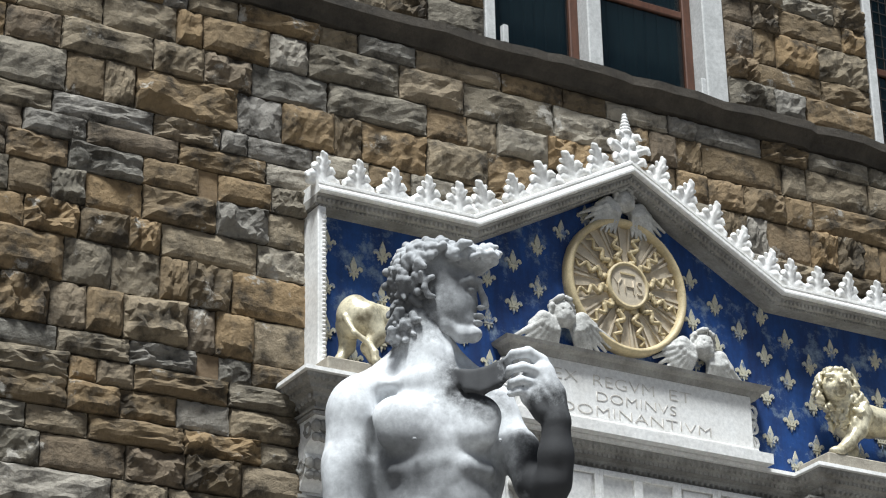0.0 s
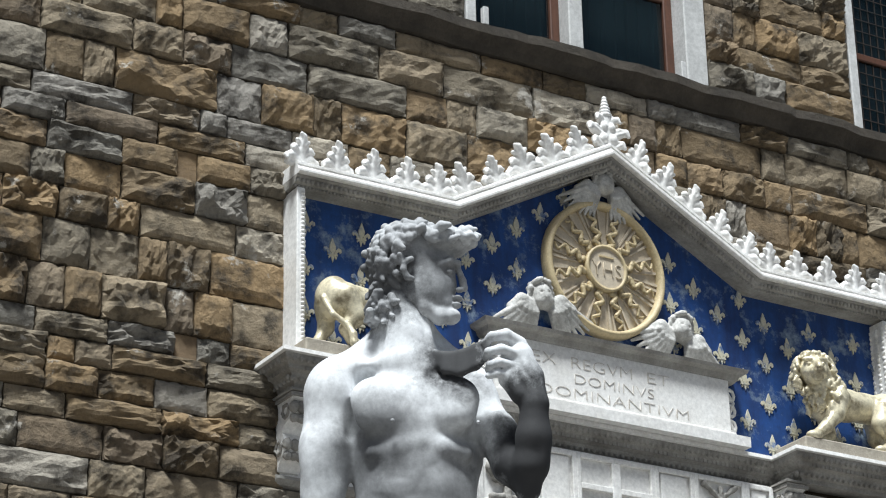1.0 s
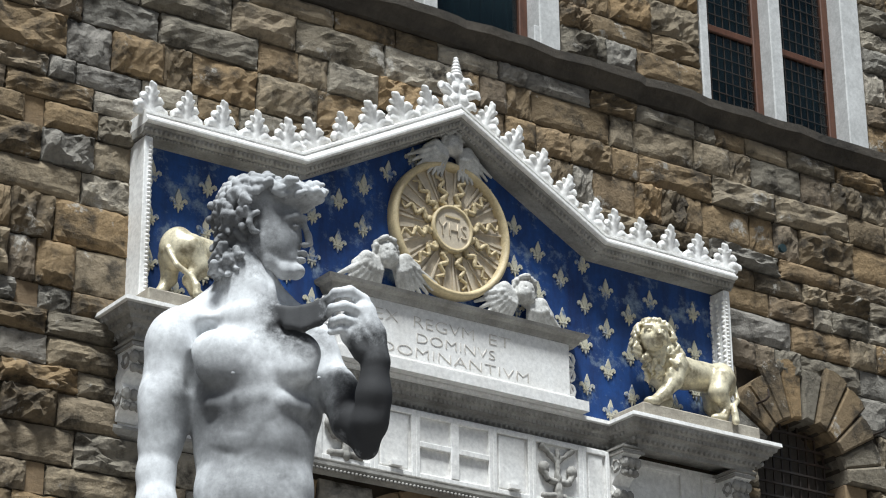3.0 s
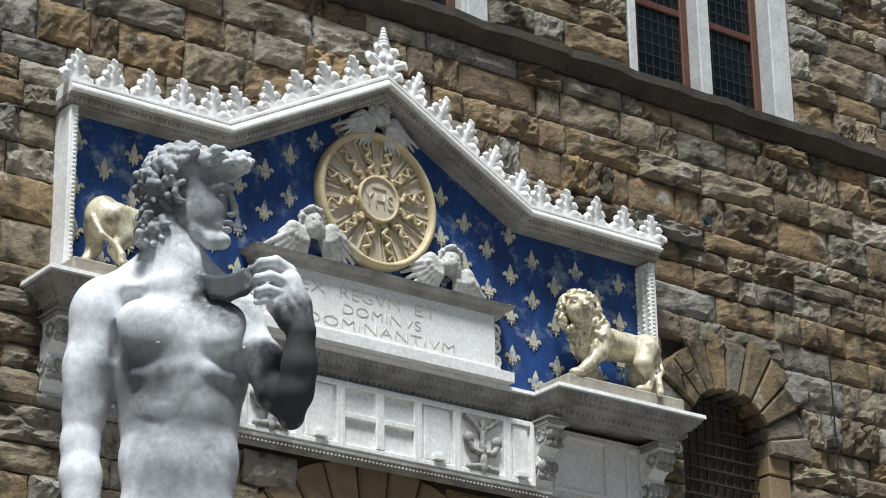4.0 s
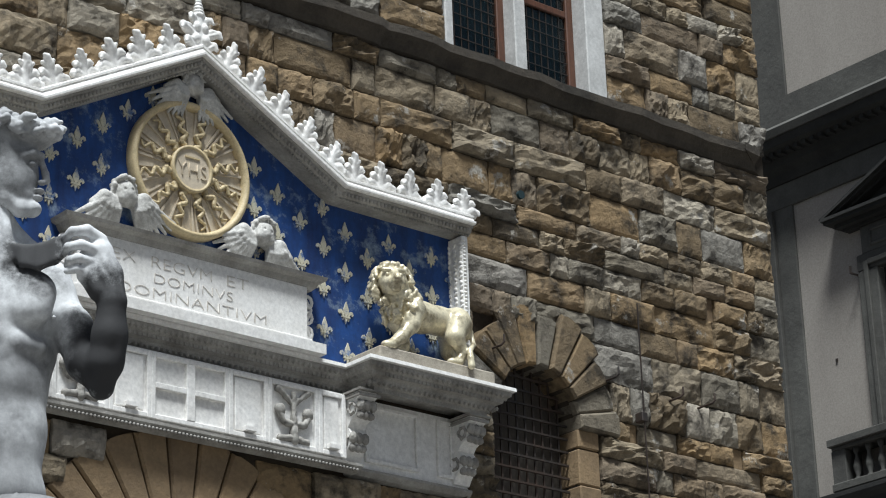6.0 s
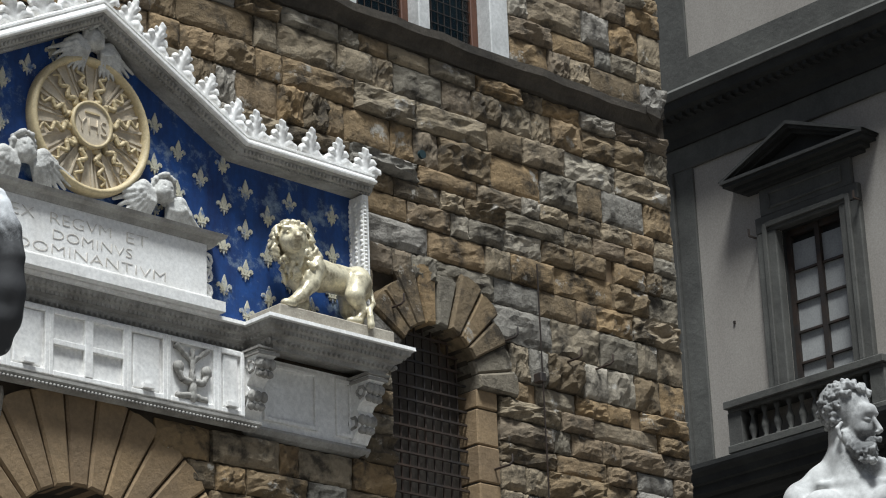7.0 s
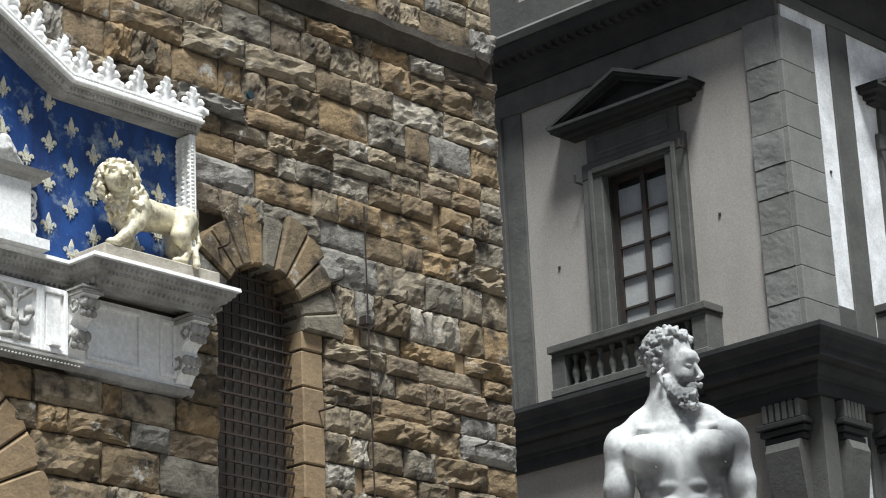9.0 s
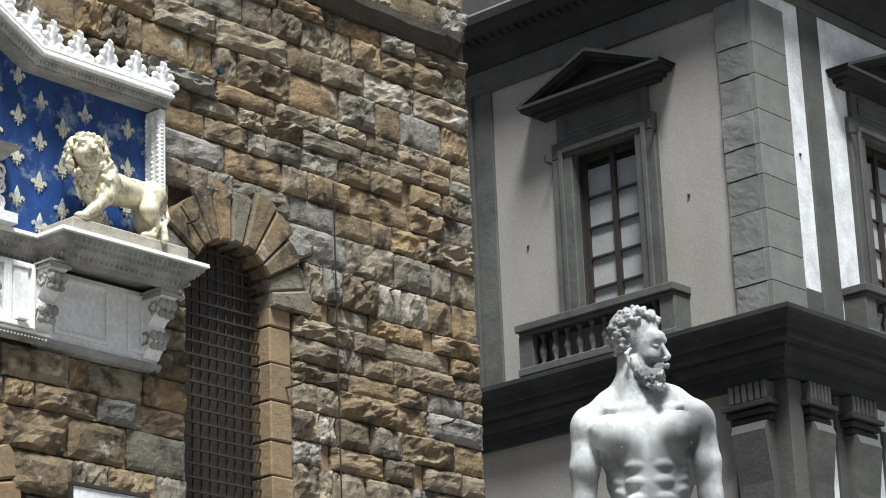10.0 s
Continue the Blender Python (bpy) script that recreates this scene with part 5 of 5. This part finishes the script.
# Body spots put right-side and underside shading into the marble's colour.
hercules = tagged(carved("bearded_statue", [S, HEAD, G], stained_and_shaded("second_statue_marble", (0.5, 0.5, 0.49), (0.26, 0.26, 0.26), [(D(1148, 598, 0.0), 0.16, 30, 0.28, 0.7), (D(1190, 678, -0.13), 0.12, 30, 0.22, 0.8), (D(1262, 772, -0.14), 0.16, 9, 0.26, 0.85), (D(1228, 812, -0.2), 0.18, 9, 0.26, 0.65), (D(1130, 815, -0.2), 0.14, 9, 0.22, 0.6), (D(1215, 880, -0.15), 0.26, 7, 0.3, 0.6), (D(1235, 950, -0.1), 0.2, 8, 0.26, 0.5), (D(1195, 630, -0.16), 0.1, 14, 0.16, 0.5), (D(1085, 850, -0.1), 0.2, 7, 0.22, 0.5)])), "white marble statue of a bearded muscular male figure on a pedestal", "statue")
hercules.matrix_world = pose(4.717, -4.7, -0.055, 0, 0, -53.2)


def pedestal(x, y, top, turn, label):
    p = empty("pedestal", label, "pedestal", at=(x, y, 0))
    p.rotation_euler = (0, 0, radians(turn))
    part("shaft", boxes((-0.85, 0.85, -0.8, 0.8, 0.5, top - 0.25), bevel=0.02), M_MARBLE, p)
    part("foot", boxes((-1.05, 1.05, -1.0, 1.0, 0.0, 0.5), bevel=0.03), M_MARBLE, p)
    part("cap", boxes((-0.98, 0.98, -0.93, 0.93, top - 0.25, top), bevel=0.03), M_MARBLE, p)


pedestal(-4.6, -4.83, 2.82, 0, "white marble pedestal under the hero statue")
pedestal(4.74, -4.73, 2.645, 0, "white marble pedestal under the bearded statue")


# ---- gilded lions on the shelves ----
def lion(s):
    """Stands along the wall with its head turned out; s = 1 faces -x, s = -1 faces +x."""
    lo, hi = sorted((s * -0.75, s * 0.75))
    S = Sculpt((lo, -0.72, -0.04), (hi, 0.0, 1.02), 0.0085)
    X = lambda x: s * (x - 2.6)
    LL = lambda *n, k=0.03, carve=False: S.limb(*[(X(x), y, z - 9.0, r) for x, y, z, r in n], k=k, carve=carve)
    BB = lambda x, y, z, r, k=0.03, carve=False: S.ball((X(x), y, z - 9.0), r, (0, 0, 0), k, carve)
    LL((2.34, -0.31, 9.5, 0.16), (2.6, -0.3, 9.48, 0.142), (2.78, -0.3, 9.49, 0.128), (2.98, -0.3, 9.49, 0.15), k=0.06)
    BB(2.33, -0.32, 9.45, (0.14, 0.15, 0.2), 0.06)
    BB(3.02, -0.33, 9.46, (0.13, 0.16, 0.19), 0.05)
    LL((2.32, -0.34, 9.56, 0.15), (2.22, -0.38, 9.67, 0.13), k=0.05)
    BB(2.21, -0.35, 9.68, (0.14, 0.12, 0.16))
    BB(2.15, -0.43, 9.7, (0.14, 0.13, 0.15))
    f, g = Vector((-0.42, -0.907)), Vector((0.907, -0.42))
    H = lambda o, e: (2.15 + f.x * (o + 0.02) + g.x * e * 1.1, -0.42 + f.y * o + g.y * e)
    LL((*H(0.05, 0), 9.68, 0.078), (*H(0.185, 0), 9.63, 0.062))
    BB(*H(0.17, 0), 9.572, (0.052, 0.046, 0.03), 0.012)
    LL((*H(0.09, 0), 9.765, 0.042), (*H(0.225, 0), 9.668, 0.038), k=0.012)
    BB(*H(0.252, 0), 9.648, (0.034, 0.026, 0.022), 0.008)
    for e in (-0.052, 0.052):
        BB(*H(0.155, e * 1.3), 9.722, (0.04, 0.04, 0.028), 0.014, True)
        BB(*H(0.118, e * 1.15), 9.732, (0.018, 0.018, 0.014), 0.006)
        LL((*H(0.125, e * 0.5), 9.775, 0.02), (*H(0.1, e * 1.7), 9.78, 0.022), k=0.012)
        BB(*H(0.09, e), 9.66, (0.04, 0.04, 0.04), 0.03)
    r = random.Random(11)

    def tuft(x, y, z, w=0.02):
        LL((x, y, z, w), (x + r.uniform(-0.04, 0.04), y + r.uniform(-0.03, 0.03), z - 0.04, w * 0.85), (x + r.uniform(-0.03, 0.03), y + r.uniform(-0.03, 0.03), z - 0.065, w * 0.45), k=0.005)

    for i in range(330):
        a, c = r.uniform(0, 2 * math.pi), r.uniform(-1, 1)
        q = math.sqrt(1 - c * c)
        x, y = q * math.cos(a), q * math.sin(a)
        if x * f.x + y * f.y > 0.42 and -0.8 < c < 0.72:
            continue
        tuft(2.18 + x * 0.198, -0.38 + y * 0.17, 9.71 + c * 0.195, 0.022)
    for i in range(130):
        tuft(r.uniform(2.13, 2.4), r.uniform(-0.52, -0.24), r.uniform(9.36, 9.64), 0.024)
    LL((2.4, -0.42, 9.47, 0.125), (2.32, -0.47, 9.3, 0.085), (2.18, -0.49, 9.14, 0.058), (2.08, -0.49, 9.06, 0.052))
    BB(2.03, -0.49, 9.04, (0.075, 0.06, 0.045))
    LL((2.43, -0.2, 9.4, 0.09), (2.44, -0.2, 9.2, 0.068), (2.4, -0.2, 9.07, 0.055))
    BB(2.36, -0.2, 9.04, (0.07, 0.055, 0.042))
    LL((2.95, -0.42, 9.45, 0.13), (2.88, -0.45, 9.3, 0.09), (2.97, -0.45, 9.16, 0.052), (2.91, -0.46, 9.06, 0.048))
    BB(2.85, -0.46, 9.04, (0.078, 0.055, 0.042))
    LL((3.0, -0.2, 9.43, 0.1), (3.0, -0.2, 9.25, 0.065), (3.07, -0.2, 9.12, 0.042), (3.04, -0.2, 9.05, 0.04))
    BB(3.0, -0.2, 9.04, (0.078, 0.055, 0.042))
    LL((3.08, -0.32, 9.56, 0.026), (3.14, -0.38, 9.42, 0.024), (3.1, -0.46, 9.26, 0.024), (3.0, -0.52, 9.17, 0.026), (2.97, -0.56, 9.08, 0.03), (2.97, -0.57, 9.0, 0.036), k=0.015)
    ob = tagged(carved("lion_statue", [S], M_GILT_LION), "pale gilded lion statue standing on a stone slab", "lion statue", "lions on the shelf")
    cx = 0.09 + s * 2.53
    ob.location = (cx, 0, 9.0)
    if s < 0:
        ob.rotation_euler = (0, 0, radians(5))
        ob.location.x += 0.02
    slab = thing("lion_slab", boxes((cx - 0.7, cx + 0.7, -0.53, -0.08, 8.884, 9.008), bevel=0.012), M_SLAB, "worn cream stone slab under the lion", "slab", group="slabs under the lions")


lion(1)
lion(-1)


# Winged heads round the medallion, plain reliefs.
def winged_head(x, z, turn, up=False, size=1.0):
    S = Sculpt((-0.5, -0.3, -0.4), (0.5, 0.03, 0.55), 0.0095)
    S.ball((0, -0.09, 0), (0.085, 0.095, 0.105), k=0.02)
    S.ball((0, -0.17, -0.02), (0.016, 0.022, 0.022), k=0.012)
    for e in (-1, 1):
        S.ball((e * 0.034, -0.172, 0.015), (0.013, 0.012, 0.008), k=0.012, carve=True)
        S.ball((e * 0.05, -0.135, -0.045), (0.03, 0.035, 0.03), k=0.02)
    S.limb((-0.02, -0.178, -0.062, 0.005), (0.02, -0.178, -0.062, 0.005), k=0.008, carve=True)
    r = random.Random(3)
    for i in range(70):
        a, c = r.uniform(0, math.pi), r.uniform(-0.9, 0.9)
        S.ball((0.095 * math.cos(a), -0.09 + 0.08 * c * math.sin(a), 0.02 + 0.1 * math.sin(a)), 0.02, k=0.006)
    for s in (-1, 1):
        S.limb((s * 0.06, -0.06, -0.06, 0.045), (s * 0.17, -0.08, -0.03, 0.05), (s * 0.27, -0.07, -0.08, 0.032), k=0.02)
        for row, (n, reach, y) in enumerate(((8, 0.36, -0.06), (7, 0.26, -0.085), (5, 0.17, -0.105))):
            for k in range(n):
                t = k / (n - 1)
                a = radians(-22 - 62 * t)
                long = reach * (1 - 0.38 * t)
                rx, rz = s * (0.11 - 0.04 * t), -0.04 - 0.03 * t
                c, d = s * math.cos(a), math.sin(a)
                S.limb((rx, y, rz, 0.02), (rx + c * long * 0.6, y - 0.012, rz + d * long * 0.6, 0.024), (rx + c * long, y + 0.012, rz + d * long - 0.01, 0.013), k=0.005)
        if up:
            for k in range(4):
                S.limb((s * 0.02, -0.05, 0.1, 0.03), (s * (0.04 + 0.035 * k), -0.06 - 0.01 * k, 0.24 - 0.05 * k, 0.028), (s * (0.012 + 0.02 * k), -0.04, 0.44 - 0.09 * k, 0.014), k=0.008)
    ob = carved("winged_head", [S], M_RELIEF)
    ob.parent = front
    tagged(ob, "carved marble winged head in relief")
    ob.matrix_basis = Matrix.Translation((x, -0.09, z - 8.88)) @ Matrix.Rotation(radians(turn), 4, "Y") @ Matrix.Diagonal((1.25 * size, 0.95, 1.2 * size, 1))


winged_head(0.0, 11.22, 0, True, 0.85)
winged_head(-0.74, 9.98, -8)
winged_head(0.8, 9.95, 10)

# ---- rough stone blocks of the palace wall ----
NX, NZ = 12, 8


def block_shape(seed, rough=1.0):
    """A rock-faced block, one wide and one high, flaked in ledges. Returns places and faces."""
    r = random.Random(seed)
    off = Vector((r.uniform(0, 90), r.uniform(0, 90), r.uniform(0, 90)))
    slope, lean, steps = r.uniform(-0.4, 0.4), r.uniform(-0.35, 0.25), r.choice((2.5, 3.5, 5.0))
    vs, fs = [], []
    for j in range(NZ + 1):
        for i in range(NX + 1):
            u, w = i / NX, j / NZ
            q = Vector((u * 2.6, w * 1.8, 0)) + off
            n = 0.9 * noise.noise(q) + 0.5 * noise.noise(q * 2.3) + slope * (u - 0.5) + lean * (w - 0.5)
            ledge = math.floor(n * steps + 0.5) / steps
            n = 0.35 * n + 0.65 * ledge + 0.22 * noise.noise(q * 5.0) + 0.12 * noise.noise(q * 11)
            edge = min(i, NX - i, j, NZ - j)
            if edge > 0:
                d = max(0.25, 0.66 + rough * 0.75 * n - (0.12 if edge == 1 else 0.0))
                u += 0.035 * noise.noise(q * 4 + Vector((0, 0, 8)))
                w += 0.05 * noise.noise(q * 4 + Vector((0, 0, 18)))
            else:
                d = max(0.12, 0.34 + rough * 0.45 * n)
                u = 0.5 + (u - 0.5) * (0.985 - 0.05 * r.random() * r.random())
                w = 0.5 + (w - 0.5) * (0.975 - 0.09 * r.random() * r.random())
            vs.append((u - 0.5, -d, w - 0.5))
    for j in range(NZ):
        for i in range(NX):
            a = j * (NX + 1) + i
            fs.append((a, a + 1, a + NX + 2, a + NX + 1))
    rim = [i for i in range(NX + 1)] + [(j + 1) * (NX + 1) - 1 for j in range(1, NZ + 1)] + [NZ * (NX + 1) + i for i in range(NX - 1, -1, -1)] + [j * (NX + 1) for j in range(NZ - 1, 0, -1)]
    base = len(vs)
    vs += [(vs[k][0] * 1.0, 0.15, vs[k][2] * 1.0) for k in rim]
    n = len(rim)
    for k in range(n):
        fs.append((rim[k], base + k, base + (k + 1) % n, rim[(k + 1) % n]))
    return vs, fs


SHAPES = [block_shape(100 + k, (0.2, 0.42, 0.62, 0.3, 0.78, 0.5, 0.15, 0.9)[k % 8]) for k in range(32)]
MESHES = []
for vs, fs in SHAPES:
    me = bpy.data.meshes.new("stone_block")
    me.from_pydata(vs, [], fs)
    me.materials.append(M_BLOCK)
    MESHES.append(me)

ARCHES = [(4.29, 8.86, 1.12, 3.74 - 0.02, 4.84 + 0.3), (0.1, 6.3, 1.62, -1.5, 1.7)]
HOLES = [(-3.96, 9.02, 0.1, 0.13), (-3.99, 10.63, 0.09, 0.11), (-3.8, 7.5, 0.08, 0.12), (5.64, 8.91, 0.05, 0.1), (7.18, 8.93, 0.07, 0.12), (6.96, 7.51, 0.07, 0.12), (5.59, 7.48, 0.06, 0.1), (6.91, 10.54, 0.06, 0.1)]
SOLID = [(-1.26, 1.49, 12.6, 16), (3.27, 5.57, 12.6, 16), (-1.62, 1.84, 0, 6.3)]


def spans(z0, z1):
    """Stretches of a course that blocks may fill."""
    out = []
    for c, zs, r, xa, xb in ARCHES:
        zm = (z0 + z1) / 2
        if zs < zm < zs + r - 0.05:
            h = math.sqrt(max(0, r * r - (zm - zs) ** 2))
            out.append((c - h, c + h))
        elif zm <= zs:
            out.append((xa, xb))
    for a, b, za, zb in SOLID:
        if z0 < zb - 0.02 and z1 > za + 0.02:
            out.append((a, b))
    for x, z, w, h in HOLES:
        if z0 < z < z1:
            out.append((x - w, x + w))
    if z0 < 10.55 and z1 > 7.95:
        out.append((-3.08, 3.28))
    elif 10.5 < z0 < 11.2:
        k = 3.2 if z0 < 10.45 else max(0.0, 1.5 - (z0 - 10.6) / 0.568)
        out.append((-k, k))
    return sorted(out)


courses, z = [], 5.6
while z < 14.6:
    h = rng.choice((0.21, 0.25, 0.29, 0.31, 0.34, 0.39))
    if z < 12.32 and z + h > 12.14:
        h = 12.33 - z
    if 12.31 < z < 12.54:
        z = 12.6
        continue
    courses.append((z, z + h))
    z += h
placed = []
for z0, z1 in courses:
    gaps = spans(z0, z1)
    edges, x = [], -9.6
    for a, b in gaps + [(X1, X1)]:
        if a > x + 0.05:
            edges.append((x, a))
        x = max(x, b)
    for a, b in edges:
        x = a
        while x < b - 0.01:
            w = rng.choice((0.26, 0.34, 0.44, 0.52, 0.6, 0.74, 0.9)) * rng.uniform(0.88, 1.12)
            if b - x - w < 0.24:
                w = b - x
                if w > 0.95:
                    w /= 2
            placed.append((x, min(b, x + w), z0, z1))
            x += w
placed.sort(key=lambda q: (not (q[1] < -2.4 and q[2] > 6.7 and q[3] < 12.3), abs(q[0] + 5.0)))
joined_v, joined_f = [], []
for n, (a, b, z0, z1) in enumerate(placed):
    k = rng.randrange(len(SHAPES))
    depth = rng.uniform(0.07, 0.17)
    flip = rng.choice((-1, 1))
    c = Vector(((a + b) / 2, 0.005, (z0 + z1) / 2))
    tilt = rng.uniform(-0.014, 0.014)
    m = Matrix.Translation(c) @ Matrix.Rotation(tilt, 4, "Y") @ Matrix.Diagonal((b - a, depth, z1 - z0, 1))
    if n < 300:
        ob = new("stone_block", MESHES[k])
        ob.parent = wall
        ob.matrix_basis = m
    else:
        base = len(joined_v)
        vs, fs = SHAPES[k]
        joined_v += [tuple(m @ Vector((flip * p[0], p[1], p[2]))) for p in vs]
        joined_f += [tuple(base + i for i in (f if flip > 0 else f[::-1])) for f in fs]
me = bpy.data.meshes.new("stone_blocks")
me.from_pydata(joined_v, [], joined_f)
me.materials.append(M_BLOCK)
ob = tagged(new("stone_blocks", me), "rough brown and grey stone blocks", kind="stuff")
ob.parent = wall


for x, z, w, h in HOLES:
    z0, z1 = next(c for c in courses if c[0] < z < c[1])
    part("putlog_fill", boxes((x - w, x + w, -0.012, 0.1, z0, z1)), M_ASHLAR, wall, "ochre stone in a scaffold hole")


# Arch stones.
def wedge(c, zs, r0, r1, a0, a1, y):
    bm = bmesh.new()
    k = 4
    pts = [(r0, a0), *[(r1, a0 + (a1 - a0) * i / k) for i in range(k + 1)], (r0, a1)]
    prism(bm, [(c + r * math.cos(a), zs + r * math.sin(a)) for r, a in pts], y, 0.3)
    front_edges = [e for e in bm.edges if all(abs(v.co.y - y) < 1e-4 for v in e.verts)]
    bmesh.ops.bevel(bm, geom=front_edges, offset=0.022, segments=1, affect="EDGES")
    return bm


for i in range(12):
    a0, a1 = math.pi * i / 12 - 0.02, math.pi * (i + 1) / 12 - 0.035
    part("arch_stone", wedge(4.29, 8.86, 0.55, rng.uniform(1.02, 1.2), a0, a1, -rng.uniform(0.08, 0.14)), M_BLOCK, wall)
for i in range(15):
    a0, a1 = math.pi * i / 15 + 0.006, math.pi * (i + 1) / 15 - 0.006
    part("door_arch_stone", wedge(0.1, 6.3, 0.82, 1.67, a0, a1, -0.05), M_ASHLAR, wall)
z = 5.9
while z < 8.82:
    h = min(8.86 - z, rng.uniform(0.34, 0.5))
    part("jamb_stone", boxes((4.832, 5.12, -rng.uniform(0.04, 0.06), 0.35, z, z + h - 0.012), bevel=0.014), M_ASHLAR, wall)
    z += h

# Cable with its box, and iron hooks let into the wall.
cable = thing("cable", boxes((5.635, 5.647, -0.2, -0.188, 0.0, 10.3)), M_IRON, "thin dark cable running down the stone wall", "cable")
part("junction_box", boxes((5.6, 5.68, -0.21, -0.1, 9.03, 9.13), bevel=0.008), M_IRON, cable)
for x, z in ((6.12, 9.36), (6.59, 9.38), (5.04, 8.05), (7.27, 8.03), (5.2, 9.4), (3.66, 9.43)):
    bm = limb(bmesh.new(), (x, 0.02, z, 0.012), (x, -0.26, z, 0.012), (x + 0.015, -0.29, z + 0.03, 0.011), (x + 0.015, -0.29, z + 0.1, 0.01))
    part("iron_hook", bm, M_IRON, wall, "small iron hook")
# Solid disc on the wall; its near-black colour paints the darkness of a hole.
bm = bmesh.new()
lathe(bm, [(0.0, -0.02), (0.045, -0.02), (0.045, 0.012), (0.0, 0.012)], (4.07, -0.2, 11.12), 12, lambda x, y, z: (x, -z, y))
part("drain_mouth", bm, M_CURTAIN, wall, "small near-black disc for a round hole")
